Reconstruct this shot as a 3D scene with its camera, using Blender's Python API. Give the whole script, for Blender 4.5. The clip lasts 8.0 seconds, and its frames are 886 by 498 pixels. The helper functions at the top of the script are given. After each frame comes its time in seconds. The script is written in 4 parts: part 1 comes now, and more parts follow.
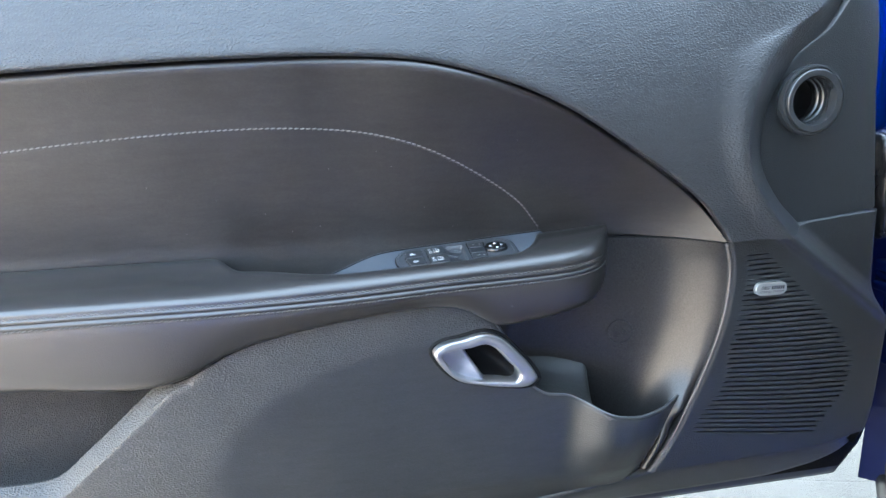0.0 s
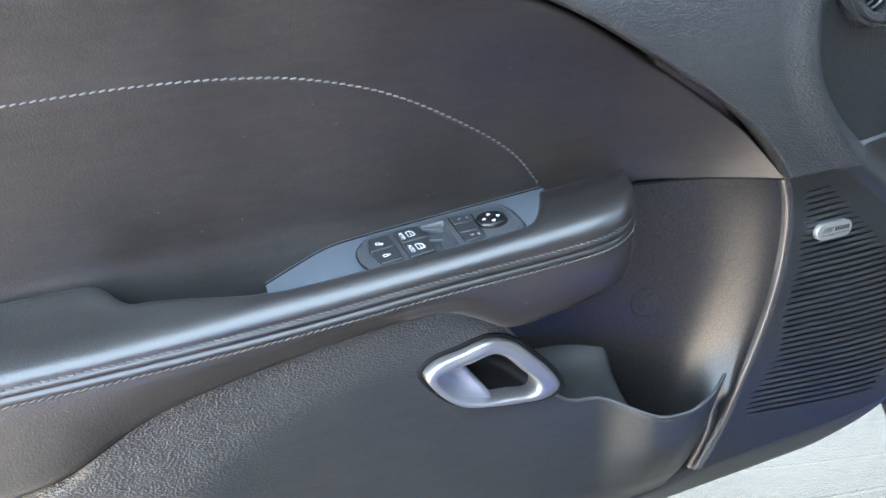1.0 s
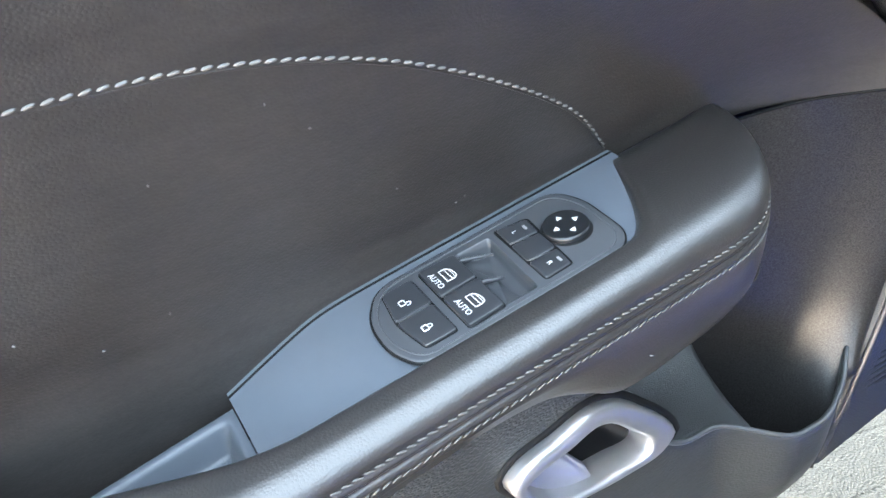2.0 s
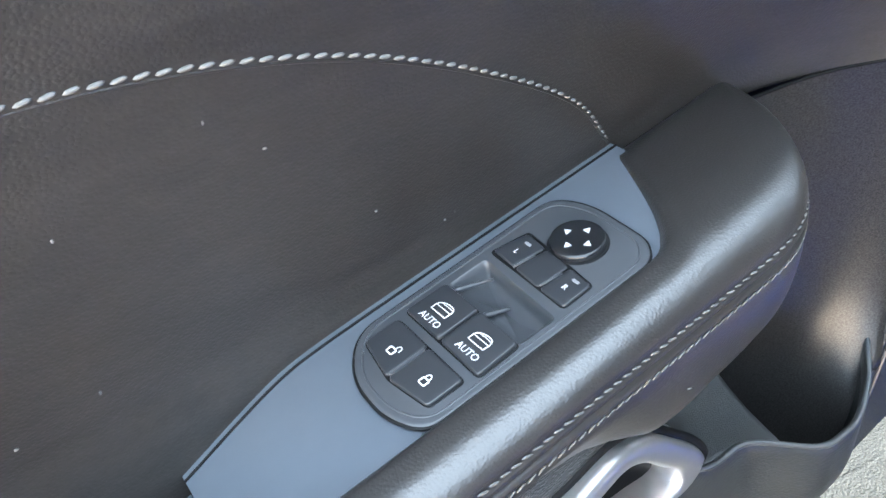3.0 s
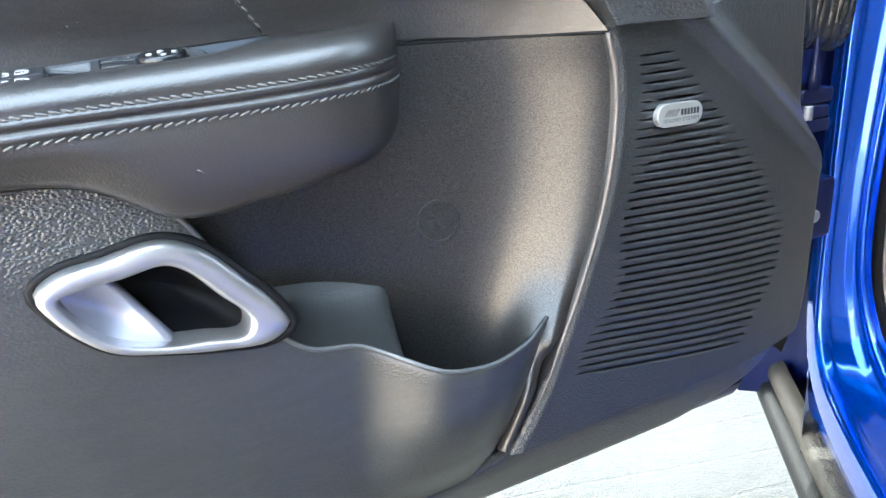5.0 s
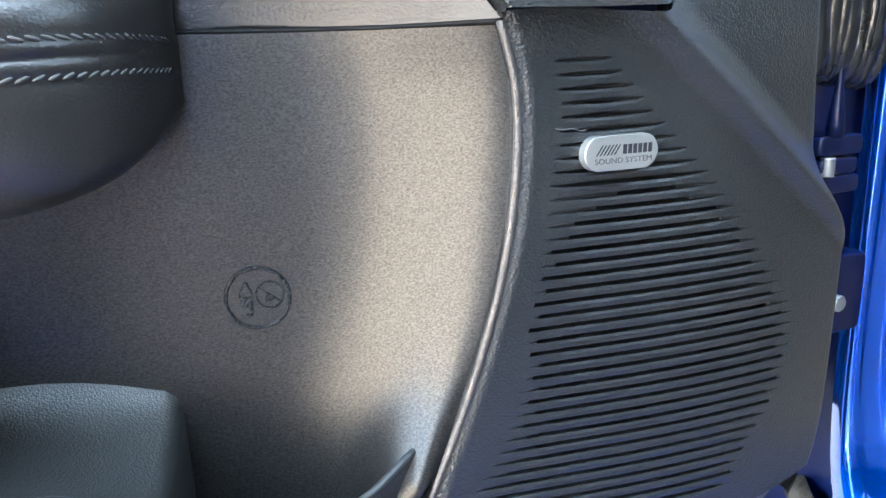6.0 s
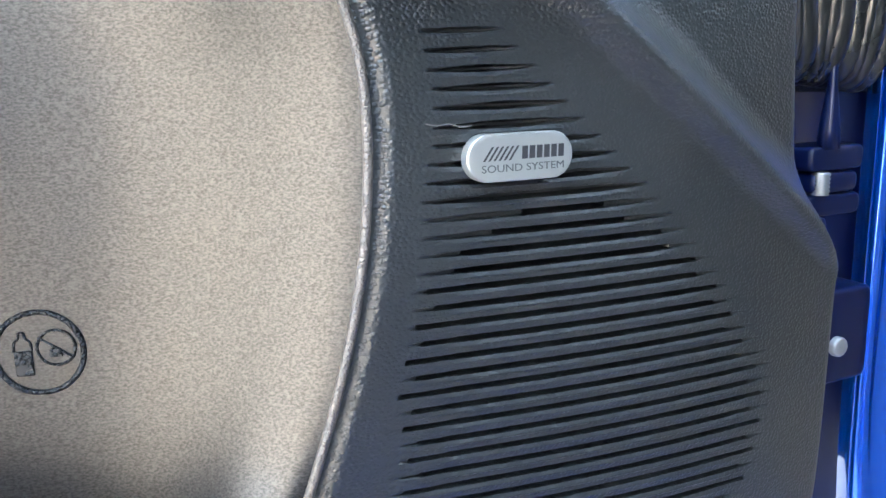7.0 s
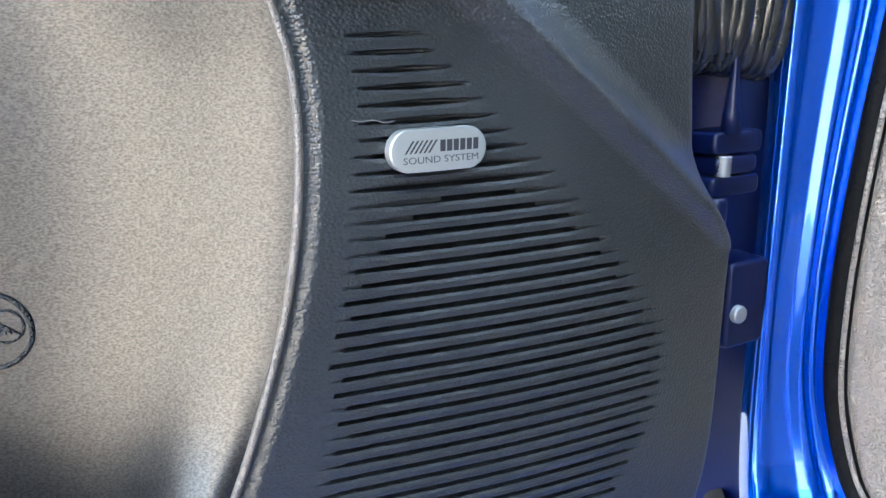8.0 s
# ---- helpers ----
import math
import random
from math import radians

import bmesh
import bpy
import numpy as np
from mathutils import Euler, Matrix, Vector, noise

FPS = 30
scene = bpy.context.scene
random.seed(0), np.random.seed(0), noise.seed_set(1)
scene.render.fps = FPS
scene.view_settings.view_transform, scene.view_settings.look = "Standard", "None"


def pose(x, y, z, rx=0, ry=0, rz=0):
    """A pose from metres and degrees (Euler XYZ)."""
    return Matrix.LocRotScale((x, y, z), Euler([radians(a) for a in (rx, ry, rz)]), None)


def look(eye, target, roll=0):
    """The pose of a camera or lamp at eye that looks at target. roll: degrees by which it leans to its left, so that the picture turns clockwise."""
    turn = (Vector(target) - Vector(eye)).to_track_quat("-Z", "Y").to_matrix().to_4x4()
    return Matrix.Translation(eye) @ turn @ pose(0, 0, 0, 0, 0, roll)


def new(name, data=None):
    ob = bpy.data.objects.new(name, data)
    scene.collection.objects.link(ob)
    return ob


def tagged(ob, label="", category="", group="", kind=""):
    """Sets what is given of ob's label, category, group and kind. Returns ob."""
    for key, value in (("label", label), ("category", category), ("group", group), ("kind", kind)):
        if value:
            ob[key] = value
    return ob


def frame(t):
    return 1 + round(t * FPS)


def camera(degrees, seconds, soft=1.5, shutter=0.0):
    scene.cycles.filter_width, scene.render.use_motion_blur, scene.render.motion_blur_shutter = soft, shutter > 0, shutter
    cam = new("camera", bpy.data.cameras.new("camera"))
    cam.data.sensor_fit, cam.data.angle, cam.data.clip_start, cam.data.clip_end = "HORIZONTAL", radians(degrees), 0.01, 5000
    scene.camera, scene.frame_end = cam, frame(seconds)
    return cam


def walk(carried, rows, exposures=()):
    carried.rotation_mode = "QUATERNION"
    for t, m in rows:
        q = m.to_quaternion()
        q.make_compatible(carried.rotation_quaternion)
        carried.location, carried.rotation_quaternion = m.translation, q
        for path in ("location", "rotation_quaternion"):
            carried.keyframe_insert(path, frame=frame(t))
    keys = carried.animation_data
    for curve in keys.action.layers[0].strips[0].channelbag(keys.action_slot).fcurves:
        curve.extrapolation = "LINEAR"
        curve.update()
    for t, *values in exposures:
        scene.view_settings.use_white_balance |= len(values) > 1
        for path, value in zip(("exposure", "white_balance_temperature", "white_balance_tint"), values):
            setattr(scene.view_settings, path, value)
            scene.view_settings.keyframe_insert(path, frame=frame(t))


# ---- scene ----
cam = camera(61.8, 8.0)
PATH = [
    (0, (0.052, -0.936, 0.903), (-0.064, 0.993, 0.389), -0.9),
    (0.5, (0.031, -0.825, 0.897), (0.003, 1.085, 0.307), -2.4),
    (1, (-0.016, -0.674, 0.89), (0.087, 1.187, 0.164), -5.2),
    (1.5, (-0.068, -0.511, 0.896), (0.163, 1.258, -0.007), -8.4),
    (2, (-0.069, -0.39, 0.893), (0.23, 1.286, -0.158), -11.6),
    (2.2, (-0.064, -0.353, 0.886), (0.265, 1.291, -0.205), -12.6),
    (3.3, (-0.072, -0.315, 0.876), (0.334, 1.301, -0.229), -13.3),
    (3.5, (-0.076, -0.346, 0.887), (0.324, 1.303, -0.172), -12.6),
    (4, (-0.059, -0.469, 0.86), (0.33, 1.283, -0.023), -8.9),
    (4.5, (0.024, -0.53, 0.761), (0.416, 1.289, 0.027), -5.4),
    (4.7, (0.069, -0.53, 0.729), (0.461, 1.303, 0.032), -4.3),
    (5.8, (0.242, -0.381, 0.649), (0.58, 1.523, 0.14), -1.6),
    (6, (0.27, -0.353, 0.647), (0.587, 1.56, 0.155), -1.6),
    (6.5, (0.321, -0.3, 0.632), (0.627, 1.628, 0.195), -1.7),
    (7, (0.351, -0.27, 0.625), (0.636, 1.665, 0.207), -1.9),
    (7.5, (0.357, -0.277, 0.623), (0.655, 1.657, 0.212), -1.9),
    (8, (0.354, -0.299, 0.637), (0.784, 1.588, 0.135), -1.1),
]
walk(cam, [(t, look(eye, target, roll)) for t, eye, target, roll in PATH],
     [(0, 4.1, 5350, -6), (0.8, 4.3, 5550, -6), (1.4, 4.5, 5750, -6), (2.0, 4.63, 5900, -5), (3.5, 4.45, 5850, -5), (4.0, 4.68, 5900, -5), (4.5, 4.7, 5850, -6), (6.0, 4.7, 5550, -7), (7.2, 4.66, 5450, -7), (8.0, 4.6, 5400, -7)])

# ---------------------------------------------------------------- light
SUN_ELEV, SUN_AZ = radians(38), radians(-24)      # azimuth from +y towards +x
world = bpy.data.worlds.new("sky_world")
world.use_nodes = True
scene.world = world
wn = world.node_tree.nodes
sky = wn.new("ShaderNodeTexSky")
sky.sky_type, sky.sun_disc = "NISHITA", False
sky.sun_elevation, sky.sun_rotation = SUN_ELEV, SUN_AZ
sky.air_density, sky.dust_density, sky.ozone_density = 0.8, 5.0, 0.6
haze = wn.new("ShaderNodeMix")
haze.data_type = "RGBA"
haze.inputs["Factor"].default_value = 0.5                     # thin white haze over the whole sky
haze.inputs["B"].default_value = (4.4, 4.45, 4.85, 1)
world.node_tree.links.new(sky.outputs[0], haze.inputs["A"])
world.node_tree.links.new(haze.outputs["Result"], wn["Background"].inputs[0])
wn["Background"].inputs[1].default_value = 0.15
sun = new("sun", bpy.data.lights.new("sun", "SUN"))
sun.data.energy, sun.data.angle, sun.data.color = 1.25, radians(0.6), (1.0, 0.94, 0.86)
to_sun = Vector((math.sin(SUN_AZ) * math.cos(SUN_ELEV), math.cos(SUN_AZ) * math.cos(SUN_ELEV), math.sin(SUN_ELEV)))
sun.matrix_world = look(to_sun * 8, (0, 0, 0))


# ---------------------------------------------------------------- materials
def mat_base(name, color, rough=0.5, metal=0.0, spec=0.5):
    m = bpy.data.materials.new(name)
    m.use_nodes = True
    b = m.node_tree.nodes["Principled BSDF"]
    b.inputs["Base Color"].default_value = (*color, 1)
    b.inputs["Roughness"].default_value = rough
    b.inputs["Metallic"].default_value = metal
    b.inputs["Specular IOR Level"].default_value = spec
    return m, m.node_tree, b


def tex(nt, kind, scale, stretch=(1, 1, 1), **inputs):
    co = nt.nodes.new("ShaderNodeTexCoord")
    mp = nt.nodes.new("ShaderNodeMapping")
    mp.inputs["Scale"].default_value = stretch
    nt.links.new(co.outputs["Object"], mp.inputs["Vector"])
    n = nt.nodes.new("ShaderNodeTex" + kind)
    n.inputs["Scale"].default_value = scale
    for key, value in inputs.items():
        n.inputs[key].default_value = value
    nt.links.new(mp.outputs[0], n.inputs["Vector"])
    return n


def ramp(nt, src, a, b, lo=0.3, hi=0.7):
    r = nt.nodes.new("ShaderNodeMapRange")
    r.inputs["From Min"].default_value, r.inputs["From Max"].default_value = lo, hi
    r.inputs["To Min"].default_value, r.inputs["To Max"].default_value = a, b
    nt.links.new(src, r.inputs["Value"])
    return r.outputs[0]


def mixcol(nt, fac, a, b):
    m = nt.nodes.new("ShaderNodeMix")
    m.data_type = "RGBA"
    m.inputs["A"].default_value, m.inputs["B"].default_value = (*a, 1), (*b, 1)
    nt.links.new(fac, m.inputs["Factor"])
    return m.outputs["Result"]


def bump(nt, b, layers):
    """layers: (socket, strength, distance) stacked into one normal."""
    last = None
    for src, strength, dist in layers:
        n = nt.nodes.new("ShaderNodeBump")
        n.inputs["Strength"].default_value, n.inputs["Distance"].default_value = strength, dist
        nt.links.new(src, n.inputs["Height"])
        if last:
            nt.links.new(last, n.inputs["Normal"])
        last = n.outputs[0]
    nt.links.new(last, b.inputs["Normal"])


def grained(name, color, worn, rough, cell, depth, stretch=(1, 1, 1), spec=0.7, rvar=0.03, sand=False, creases=0):
    """Moulded or hide-grained surface: pebbles of 1/cell metres between fine creases, or sand, with dust and sheen that vary slowly."""
    m, nt, b = mat_base(name, color, rough, 0, spec)
    slow = tex(nt, "Noise", 9.0, (1, 1, 1), Detail=5.0, Roughness=0.65)
    nt.links.new(mixcol(nt, ramp(nt, slow.outputs[0], 0, 1), color, worn), b.inputs["Base Color"])
    nt.links.new(ramp(nt, slow.outputs[0], rough - rvar, rough + rvar), b.inputs["Roughness"])
    micro = tex(nt, "Noise", cell, stretch, Detail=2.0, Roughness=0.6) if sand else tex(nt, "Noise", cell * 2.5, stretch, Detail=3.0)
    layers = [(micro.outputs[0], 1.0 if sand else 0.2, depth)]
    if sand:
        # Grain's sparkle is put into the colour: lighter tops, darker pits.
        grain_sparkle = ramp(nt, micro.outputs[0], 1, 0, 0.35, 0.65)
        nt.links.new(mixcol(nt, grain_sparkle, tuple(c * 1.3 for c in worn), tuple(c * 0.6 for c in color)), b.inputs["Base Color"])
        nt.links.new(ramp(nt, micro.outputs[0], spec * 0.72, spec * 1.28, 0.32, 0.68), b.inputs["Specular IOR Level"])
    if creases:
        fold = tex(nt, "Voronoi", creases, (1, 1, 0.55))
        fold.feature = "DISTANCE_TO_EDGE"
        warp = tex(nt, "Noise", creases * 1.7, Detail=3.0)
        add = nt.nodes.new("ShaderNodeMixRGB")
        add.inputs[0].default_value = 0.012
        src = fold.inputs["Vector"].links[0].from_socket
        nt.links.new(src, add.inputs[1])
        nt.links.new(warp.outputs["Color"], add.inputs[2])
        nt.links.new(add.outputs[0], fold.inputs["Vector"])
        layers.append((ramp(nt, fold.outputs["Distance"], 0, 1, 0.0, 0.10), 0.06, 0.0005))
    if not sand:
        pebble = tex(nt, "Voronoi", cell, stretch)
        pebble.feature = "SMOOTH_F1"
        pebble.inputs["Smoothness"].default_value = 0.12
        layers.insert(0, (ramp(nt, pebble.outputs["Distance"], 1, 0, 0.26, 0.62), 1.0, depth))
    bump(nt, b, layers)
    return m


M_PAD = grained("soft_touch_grain", (0.025, 0.026, 0.028), (0.032, 0.033, 0.035), 0.36, 400, 0.00034, (0.8, 1, 1.25), spec=0.5)
M_PANEL = grained("speaker_panel_grain", (0.0125, 0.0138, 0.0155), (0.018, 0.0195, 0.0215), 0.37, 620, 0.00026, (.85, 1, 1.1), spec=0.75)
M_SLAT = grained("grille_slat_grain", (0.0125, 0.0138, 0.0155), (0.018, 0.0195, 0.0215), 0.37, 620, 0.00018, (.85, 1, 1.1), spec=0.75)
M_SCOOP = grained("moulded_scoop_grain", (0.011, 0.0105, 0.010), (0.015, 0.014, 0.0135), 0.33, 1150, 0.00005, (.6, 1, 1.1), spec=0.54, rvar=0.012, sand=True)
M_LOWER = grained("lower_panel_grain", (0.019, 0.0202, 0.0205), (0.027, 0.0283, 0.028), 0.36, 540, 0.00038, (.75, 1, 1.2), spec=0.72)


def smooth_centre(m, cx, cz, rx, rz):
    """The grain fades out over a smooth oval field in the middle of the moulding."""
    nt = m.node_tree
    co = nt.nodes.new("ShaderNodeTexCoord")
    mp = nt.nodes.new("ShaderNodeMapping")
    mp.vector_type = "TEXTURE"
    mp.inputs["Location"].default_value = (cx, 0, cz)
    mp.inputs["Scale"].default_value = (rx, 1e6, rz)
    nt.links.new(co.outputs["Object"], mp.inputs["Vector"])
    ln = nt.nodes.new("ShaderNodeVectorMath")
    ln.operation = "LENGTH"
    nt.links.new(mp.outputs[0], ln.inputs[0])
    for n in [n for n in nt.nodes if n.type == "BUMP"]:
        full = n.inputs["Strength"].default_value
        nt.links.new(ramp(nt, ln.outputs["Value"], full * 0.28, full, 0.93, 1.05), n.inputs["Strength"])


smooth_centre(M_LOWER, .03, .40, .30, .17)
M_SHELF = grained("ledge_grain", (0.030, 0.031, 0.031), (0.038, 0.039, 0.039), 0.36, 900, 0.00012, spec=1.0)
M_LEATHER = grained("black_leather", (0.0155, 0.0141, 0.0134), (0.0250, 0.0225, 0.0210), 0.39, 520, 0.00007, (1, 1, 1.3), spec=0.62, rvar=0.06)


def smear(m, amount):
    """Wiped dust: faint level streaks and fine mottling over the base colour."""
    nt = m.node_tree
    b = nt.nodes["Principled BSDF"]
    src = b.inputs["Base Color"].links[0].from_socket
    for kind_scale, stretch in ((26, (1, 1, 5)), (240, (1, 1, 1.6))):
        n = tex(nt, "Noise", kind_scale, stretch, Detail=5.0, Roughness=0.7)
        mul = nt.nodes.new("ShaderNodeMixRGB")
        mul.blend_type = "MULTIPLY"
        mul.inputs[0].default_value = 1.0
        nt.links.new(src, mul.inputs[1])
        nt.links.new(ramp(nt, n.outputs[0], 1 - amount, 1 + amount, 0.3, 0.7), mul.inputs[2])
        src = mul.outputs[0]
    nt.links.new(src, b.inputs["Base Color"])


smear(M_LEATHER, 0.22)
smear(M_LOWER, 0.18)
smear(M_PAD, 0.12)
M_ARM = grained("armrest_leather", (0.0155, 0.0140, 0.0138), (0.023, 0.0205, 0.0195), 0.345, 640, 0.00006, (1, 1, 1.2), spec=0.88, creases=105)
M_LINER = grained("pocket_liner", (0.012, 0.013, 0.015), (0.018, 0.019, 0.022), 0.5, 600, 0.0006, spec=0.4)
# Brownish leather edge, made paler: its highlight is partly in the colour.
M_EDGE = grained("wrapped_edge", (0.075, 0.064, 0.056), (0.12, 0.10, 0.088), 0.42, 900, 0.0002, spec=0.8)
M_RUBBER = grained("black_rubber", (0.0035, 0.0035, 0.004), (0.006, 0.006, 0.0065), 0.6, 300, 0.0003, spec=0.06)
M_CABIN = grained("cabin_trim", (0.16, 0.135, 0.115), (0.21, 0.18, 0.155), 0.45, 420, 0.0010)
M_BOOT = grained("boot_rubber", (0.004, 0.0043, 0.005), (0.007, 0.0073, 0.008), 0.27, 160, 0.0004, (1, 1, .3), spec=0.7)
M_CARPET = grained("cabin_carpet", (0.05, 0.051, 0.055), (0.075, 0.076, 0.08), 0.9, 200, 0.002, spec=0.2)
M_TAN = grained("sill_strip", (0.018, 0.0155, 0.013), (0.025, 0.022, 0.019), 0.55, 400, 0.0004, spec=0.1)


def plain(name, color, rough, metal=0.0, spec=0.5, vary=0.15, coat=0.0):
    m, nt, b = mat_base(name, color, rough, metal, spec)
    slow = tex(nt, "Noise", 22.0, Detail=6.0, Roughness=0.7)
    worn = tuple(c * (1 + vary) for c in color)
    nt.links.new(mixcol(nt, ramp(nt, slow.outputs[0], 0, 1), color, worn), b.inputs["Base Color"])
    nt.links.new(ramp(nt, slow.outputs[0], rough * 0.9, rough * 1.12), b.inputs["Roughness"])
    fine = tex(nt, "Noise", 1400.0, Detail=2.0)
    bump(nt, b, [(fine.outputs[0], 0.12, 0.0002)])
    b.inputs["Coat Weight"].default_value = coat
    b.inputs["Coat Roughness"].default_value = 0.05
    return m


M_RIM_HIGHLIGHT = plain("rim_highlight", (0.040, 0.042, 0.044), 0.32, 0.0, 1.0)
M_PLATE = plain("switch_plate", (0.068, 0.077, 0.092), 0.42)
M_SWITCH = plain("switch_plastic", (0.043, 0.045, 0.050), 0.38)
M_BUTTON = plain("button_plastic", (0.022, 0.023, 0.026), 0.36)
M_KNOB = plain("knob_plastic", (0.010, 0.0105, 0.012), 0.24)
# Near-black for gaps and recesses: their shade is put into the colour.
M_DARK = plain("cavity_shade", (0.004, 0.004, 0.0045), 0.6, 0.0, 0.2)
M_SATIN = plain("satin_silver", (0.44, 0.436, 0.44), 0.36, 0.9)
M_LEVER = plain("satin_lever", (0.40, 0.40, 0.46), 0.36, 0.85)
M_BADGE = plain("badge_silver", (0.42, 0.43, 0.43), 0.34, 0.75)
M_INK = plain("badge_ink", (0.02, 0.02, 0.025), 0.4)
M_INK2 = plain("badge_grey_ink", (0.07, 0.075, 0.08), 0.4)
M_WHITE = plain("symbol_white", (0.50, 0.50, 0.50), 0.5)
M_GREY = plain("indicator_grey", (0.22, 0.22, 0.22), 0.4)
M_THREAD = plain("grey_thread", (0.125, 0.122, 0.118), 0.7)
M_THREAD2 = plain("dark_grey_thread", (0.085, 0.083, 0.081), 0.7)
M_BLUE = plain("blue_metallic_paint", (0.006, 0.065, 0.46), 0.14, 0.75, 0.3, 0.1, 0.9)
# Body blue darkened: the shade of hinge gap and shell is in the colour.
M_BLUE_SHADE = plain("blue_paint_in_shade", (0.0012, 0.0045, 0.034), 0.32, 0.2, 0.4, 0.2)
M_RING = plain("vent_ring", (0.035, 0.037, 0.040), 0.22, 0.2, 1.0)
M_LINT = plain("pale_lint", (0.11, 0.107, 0.104), 0.9)
M_STEEL = plain("zinc_bolt", (0.35, 0.36, 0.38), 0.45, 0.8)


def concrete():
    m, nt, b = mat_base("sunlit_concrete", (0.30, 0.28, 0.25), 0.85)
    big = tex(nt, "Noise", 1.3, Detail=8.0, Roughness=0.7)
    mid = tex(nt, "Noise", 30, (1, 2.2, 1), Detail=6.0, Roughness=0.75)
    spot = tex(nt, "Voronoi", 260)
    fac = nt.nodes.new("ShaderNodeMath")
    fac.operation = "MULTIPLY_ADD"
    nt.links.new(mid.outputs[0], fac.inputs[0])
    fac.inputs[1].default_value = 0.7
    nt.links.new(ramp(nt, big.outputs[0], 0.0, 0.3), fac.inputs[2])
    nt.links.new(mixcol(nt, ramp(nt, fac.outputs[0], 0, 1, 0.36, 0.68), (0.0095, 0.0090, 0.0083), (0.0225, 0.0214, 0.0196)), b.inputs["Base Color"])
    joint = tex(nt, "Wave", 3.1, (.2, 1, 1), Distortion=1.2, Detail=3.0)
    joint.bands_direction = "Y"
    joint.inputs["Detail Scale"].default_value = 6.0
    cut = ramp(nt, joint.outputs["Fac"], 0, 1, 0.0, 0.02)
    bump(nt, b, [(cut, 0.35, 0.004), (mid.outputs[0], 0.35, 0.006), (spot.outputs["Distance"], 0.5, 0.004)])
    return m


M_GROUND = concrete()
# Tones of the unseen added walls and slab, set for their reflections.
M_PLASTER = grained("tan_plaster", (0.78, 0.60, 0.48), (0.82, 0.66, 0.54), 0.85, 60, 0.004)
M_BOUNCE_SLAB = grained("tan_concrete", (0.21, 0.174, 0.146), (0.27, 0.228, 0.192), 0.85, 80, 0.003)
M_DARK_WALL = grained("dark_blocker_wall", (0.07, 0.065, 0.06), (0.11, 0.10, 0.09), 0.8, 40, 0.004)

# ---------------------------------------------------------------- shape helpers
K = 0.27                       # the open door's slant in plan
N = math.sqrt(1 + K * K)


def W(x, d, z):
    """A place by x, depth behind the door's datum plane, and height."""
    return Vector((x, K * x + d, z))


def O(s, q, z):
    """A place by the distance along the door, the distance out from it, and height."""
    return Vector(((s + K * q) / N, (K * s - q) / N, z))


def lerp(a, b, t):
    return tuple(p + (q - p) * t for p, q in zip(a, b))


def smooth(a, b, x):
    t = min(1.0, max(0.0, (x - a) / (b - a)))
    return t * t * (3 - 2 * t)


def soft(x, k):
    """max(0, x) with a rounded corner."""
    return 0.5 * (x + math.sqrt(x * x + k * k))


def table(rows):
    """A smooth function through (x, value) rows."""
    xs = [r[0] for r in rows]
    ys = [r[1] for r in rows]
    slopes = []
    for i in range(len(xs)):
        a, b = max(0, i - 1), min(len(xs) - 1, i + 1)
        slopes.append((ys[b] - ys[a]) / (xs[b] - xs[a]))

    def value(x):
        if x <= xs[0]:
            return ys[0]
        if x >= xs[-1]:
            return ys[-1]
        i = max(j for j in range(len(xs) - 1) if xs[j] <= x)
        h = xs[i + 1] - xs[i]
        t = (x - xs[i]) / h
        return ((2 * t**3 - 3 * t**2 + 1) * ys[i] + (t**3 - 2 * t**2 + t) * h * slopes[i]
                + (3 * t**2 - 2 * t**3) * ys[i + 1] + (t**3 - t**2) * h * slopes[i + 1])
    return value


def crv(points, n, closed=False):
    """n even steps along a smooth curve through the points (of any dimension)."""
    p = [np.array(q, float) for q in points]
    m = len(p)
    dense = []
    for i in range(m if closed else m - 1):
        a, b = p[i], p[(i + 1) % m]
        before = p[(i - 1) % m] if closed or i > 0 else 2 * a - b
        after = p[(i + 2) % m] if closed or i + 2 < m else 2 * b - a
        h = np.linalg.norm(b - a)
        ta = h * ((b - a) / h * 0.5 + (a - before) / max(np.linalg.norm(a - before), 1e-9) * 0.5)
        tb = h * ((b - a) / h * 0.5 + (after - b) / max(np.linalg.norm(after - b), 1e-9) * 0.5)
        for t in np.linspace(0, 1, 24, endpoint=False):
            dense.append((2 * t**3 - 3 * t**2 + 1) * a + (t**3 - 2 * t**2 + t) * ta + (3 * t**2 - 2 * t**3) * b + (t**3 - t**2) * tb)
    dense.append(p[0] if closed else p[-1])
    dense = np.array(dense)
    length = np.concatenate([[0], np.cumsum(np.linalg.norm(np.diff(dense, axis=0), axis=1))])
    at = np.linspace(0, length[-1], n, endpoint=not closed)
    return [tuple(np.interp(a, length, dense[:, k]) for k in range(dense.shape[1])) for a in at]


def polar(points, centre, n):
    """A closed smooth outline resampled at even angles round the centre."""
    c = np.array(centre)
    loop = np.array(crv(points, 400, True)) - c
    ang, rad = np.arctan2(loop[:, 1], loop[:, 0]), np.hypot(loop[:, 0], loop[:, 1])
    k = np.argsort(ang)
    ang, rad = ang[k], rad[k]
    a = np.linspace(-math.pi, math.pi, n, endpoint=False)
    r = np.interp(a, np.concatenate([ang - 2 * math.pi, ang, ang + 2 * math.pi]), np.concatenate([rad, rad, rad]))
    return [(c[0] + r[i] * math.cos(a[i]), c[1] + r[i] * math.sin(a[i])) for i in range(n)]


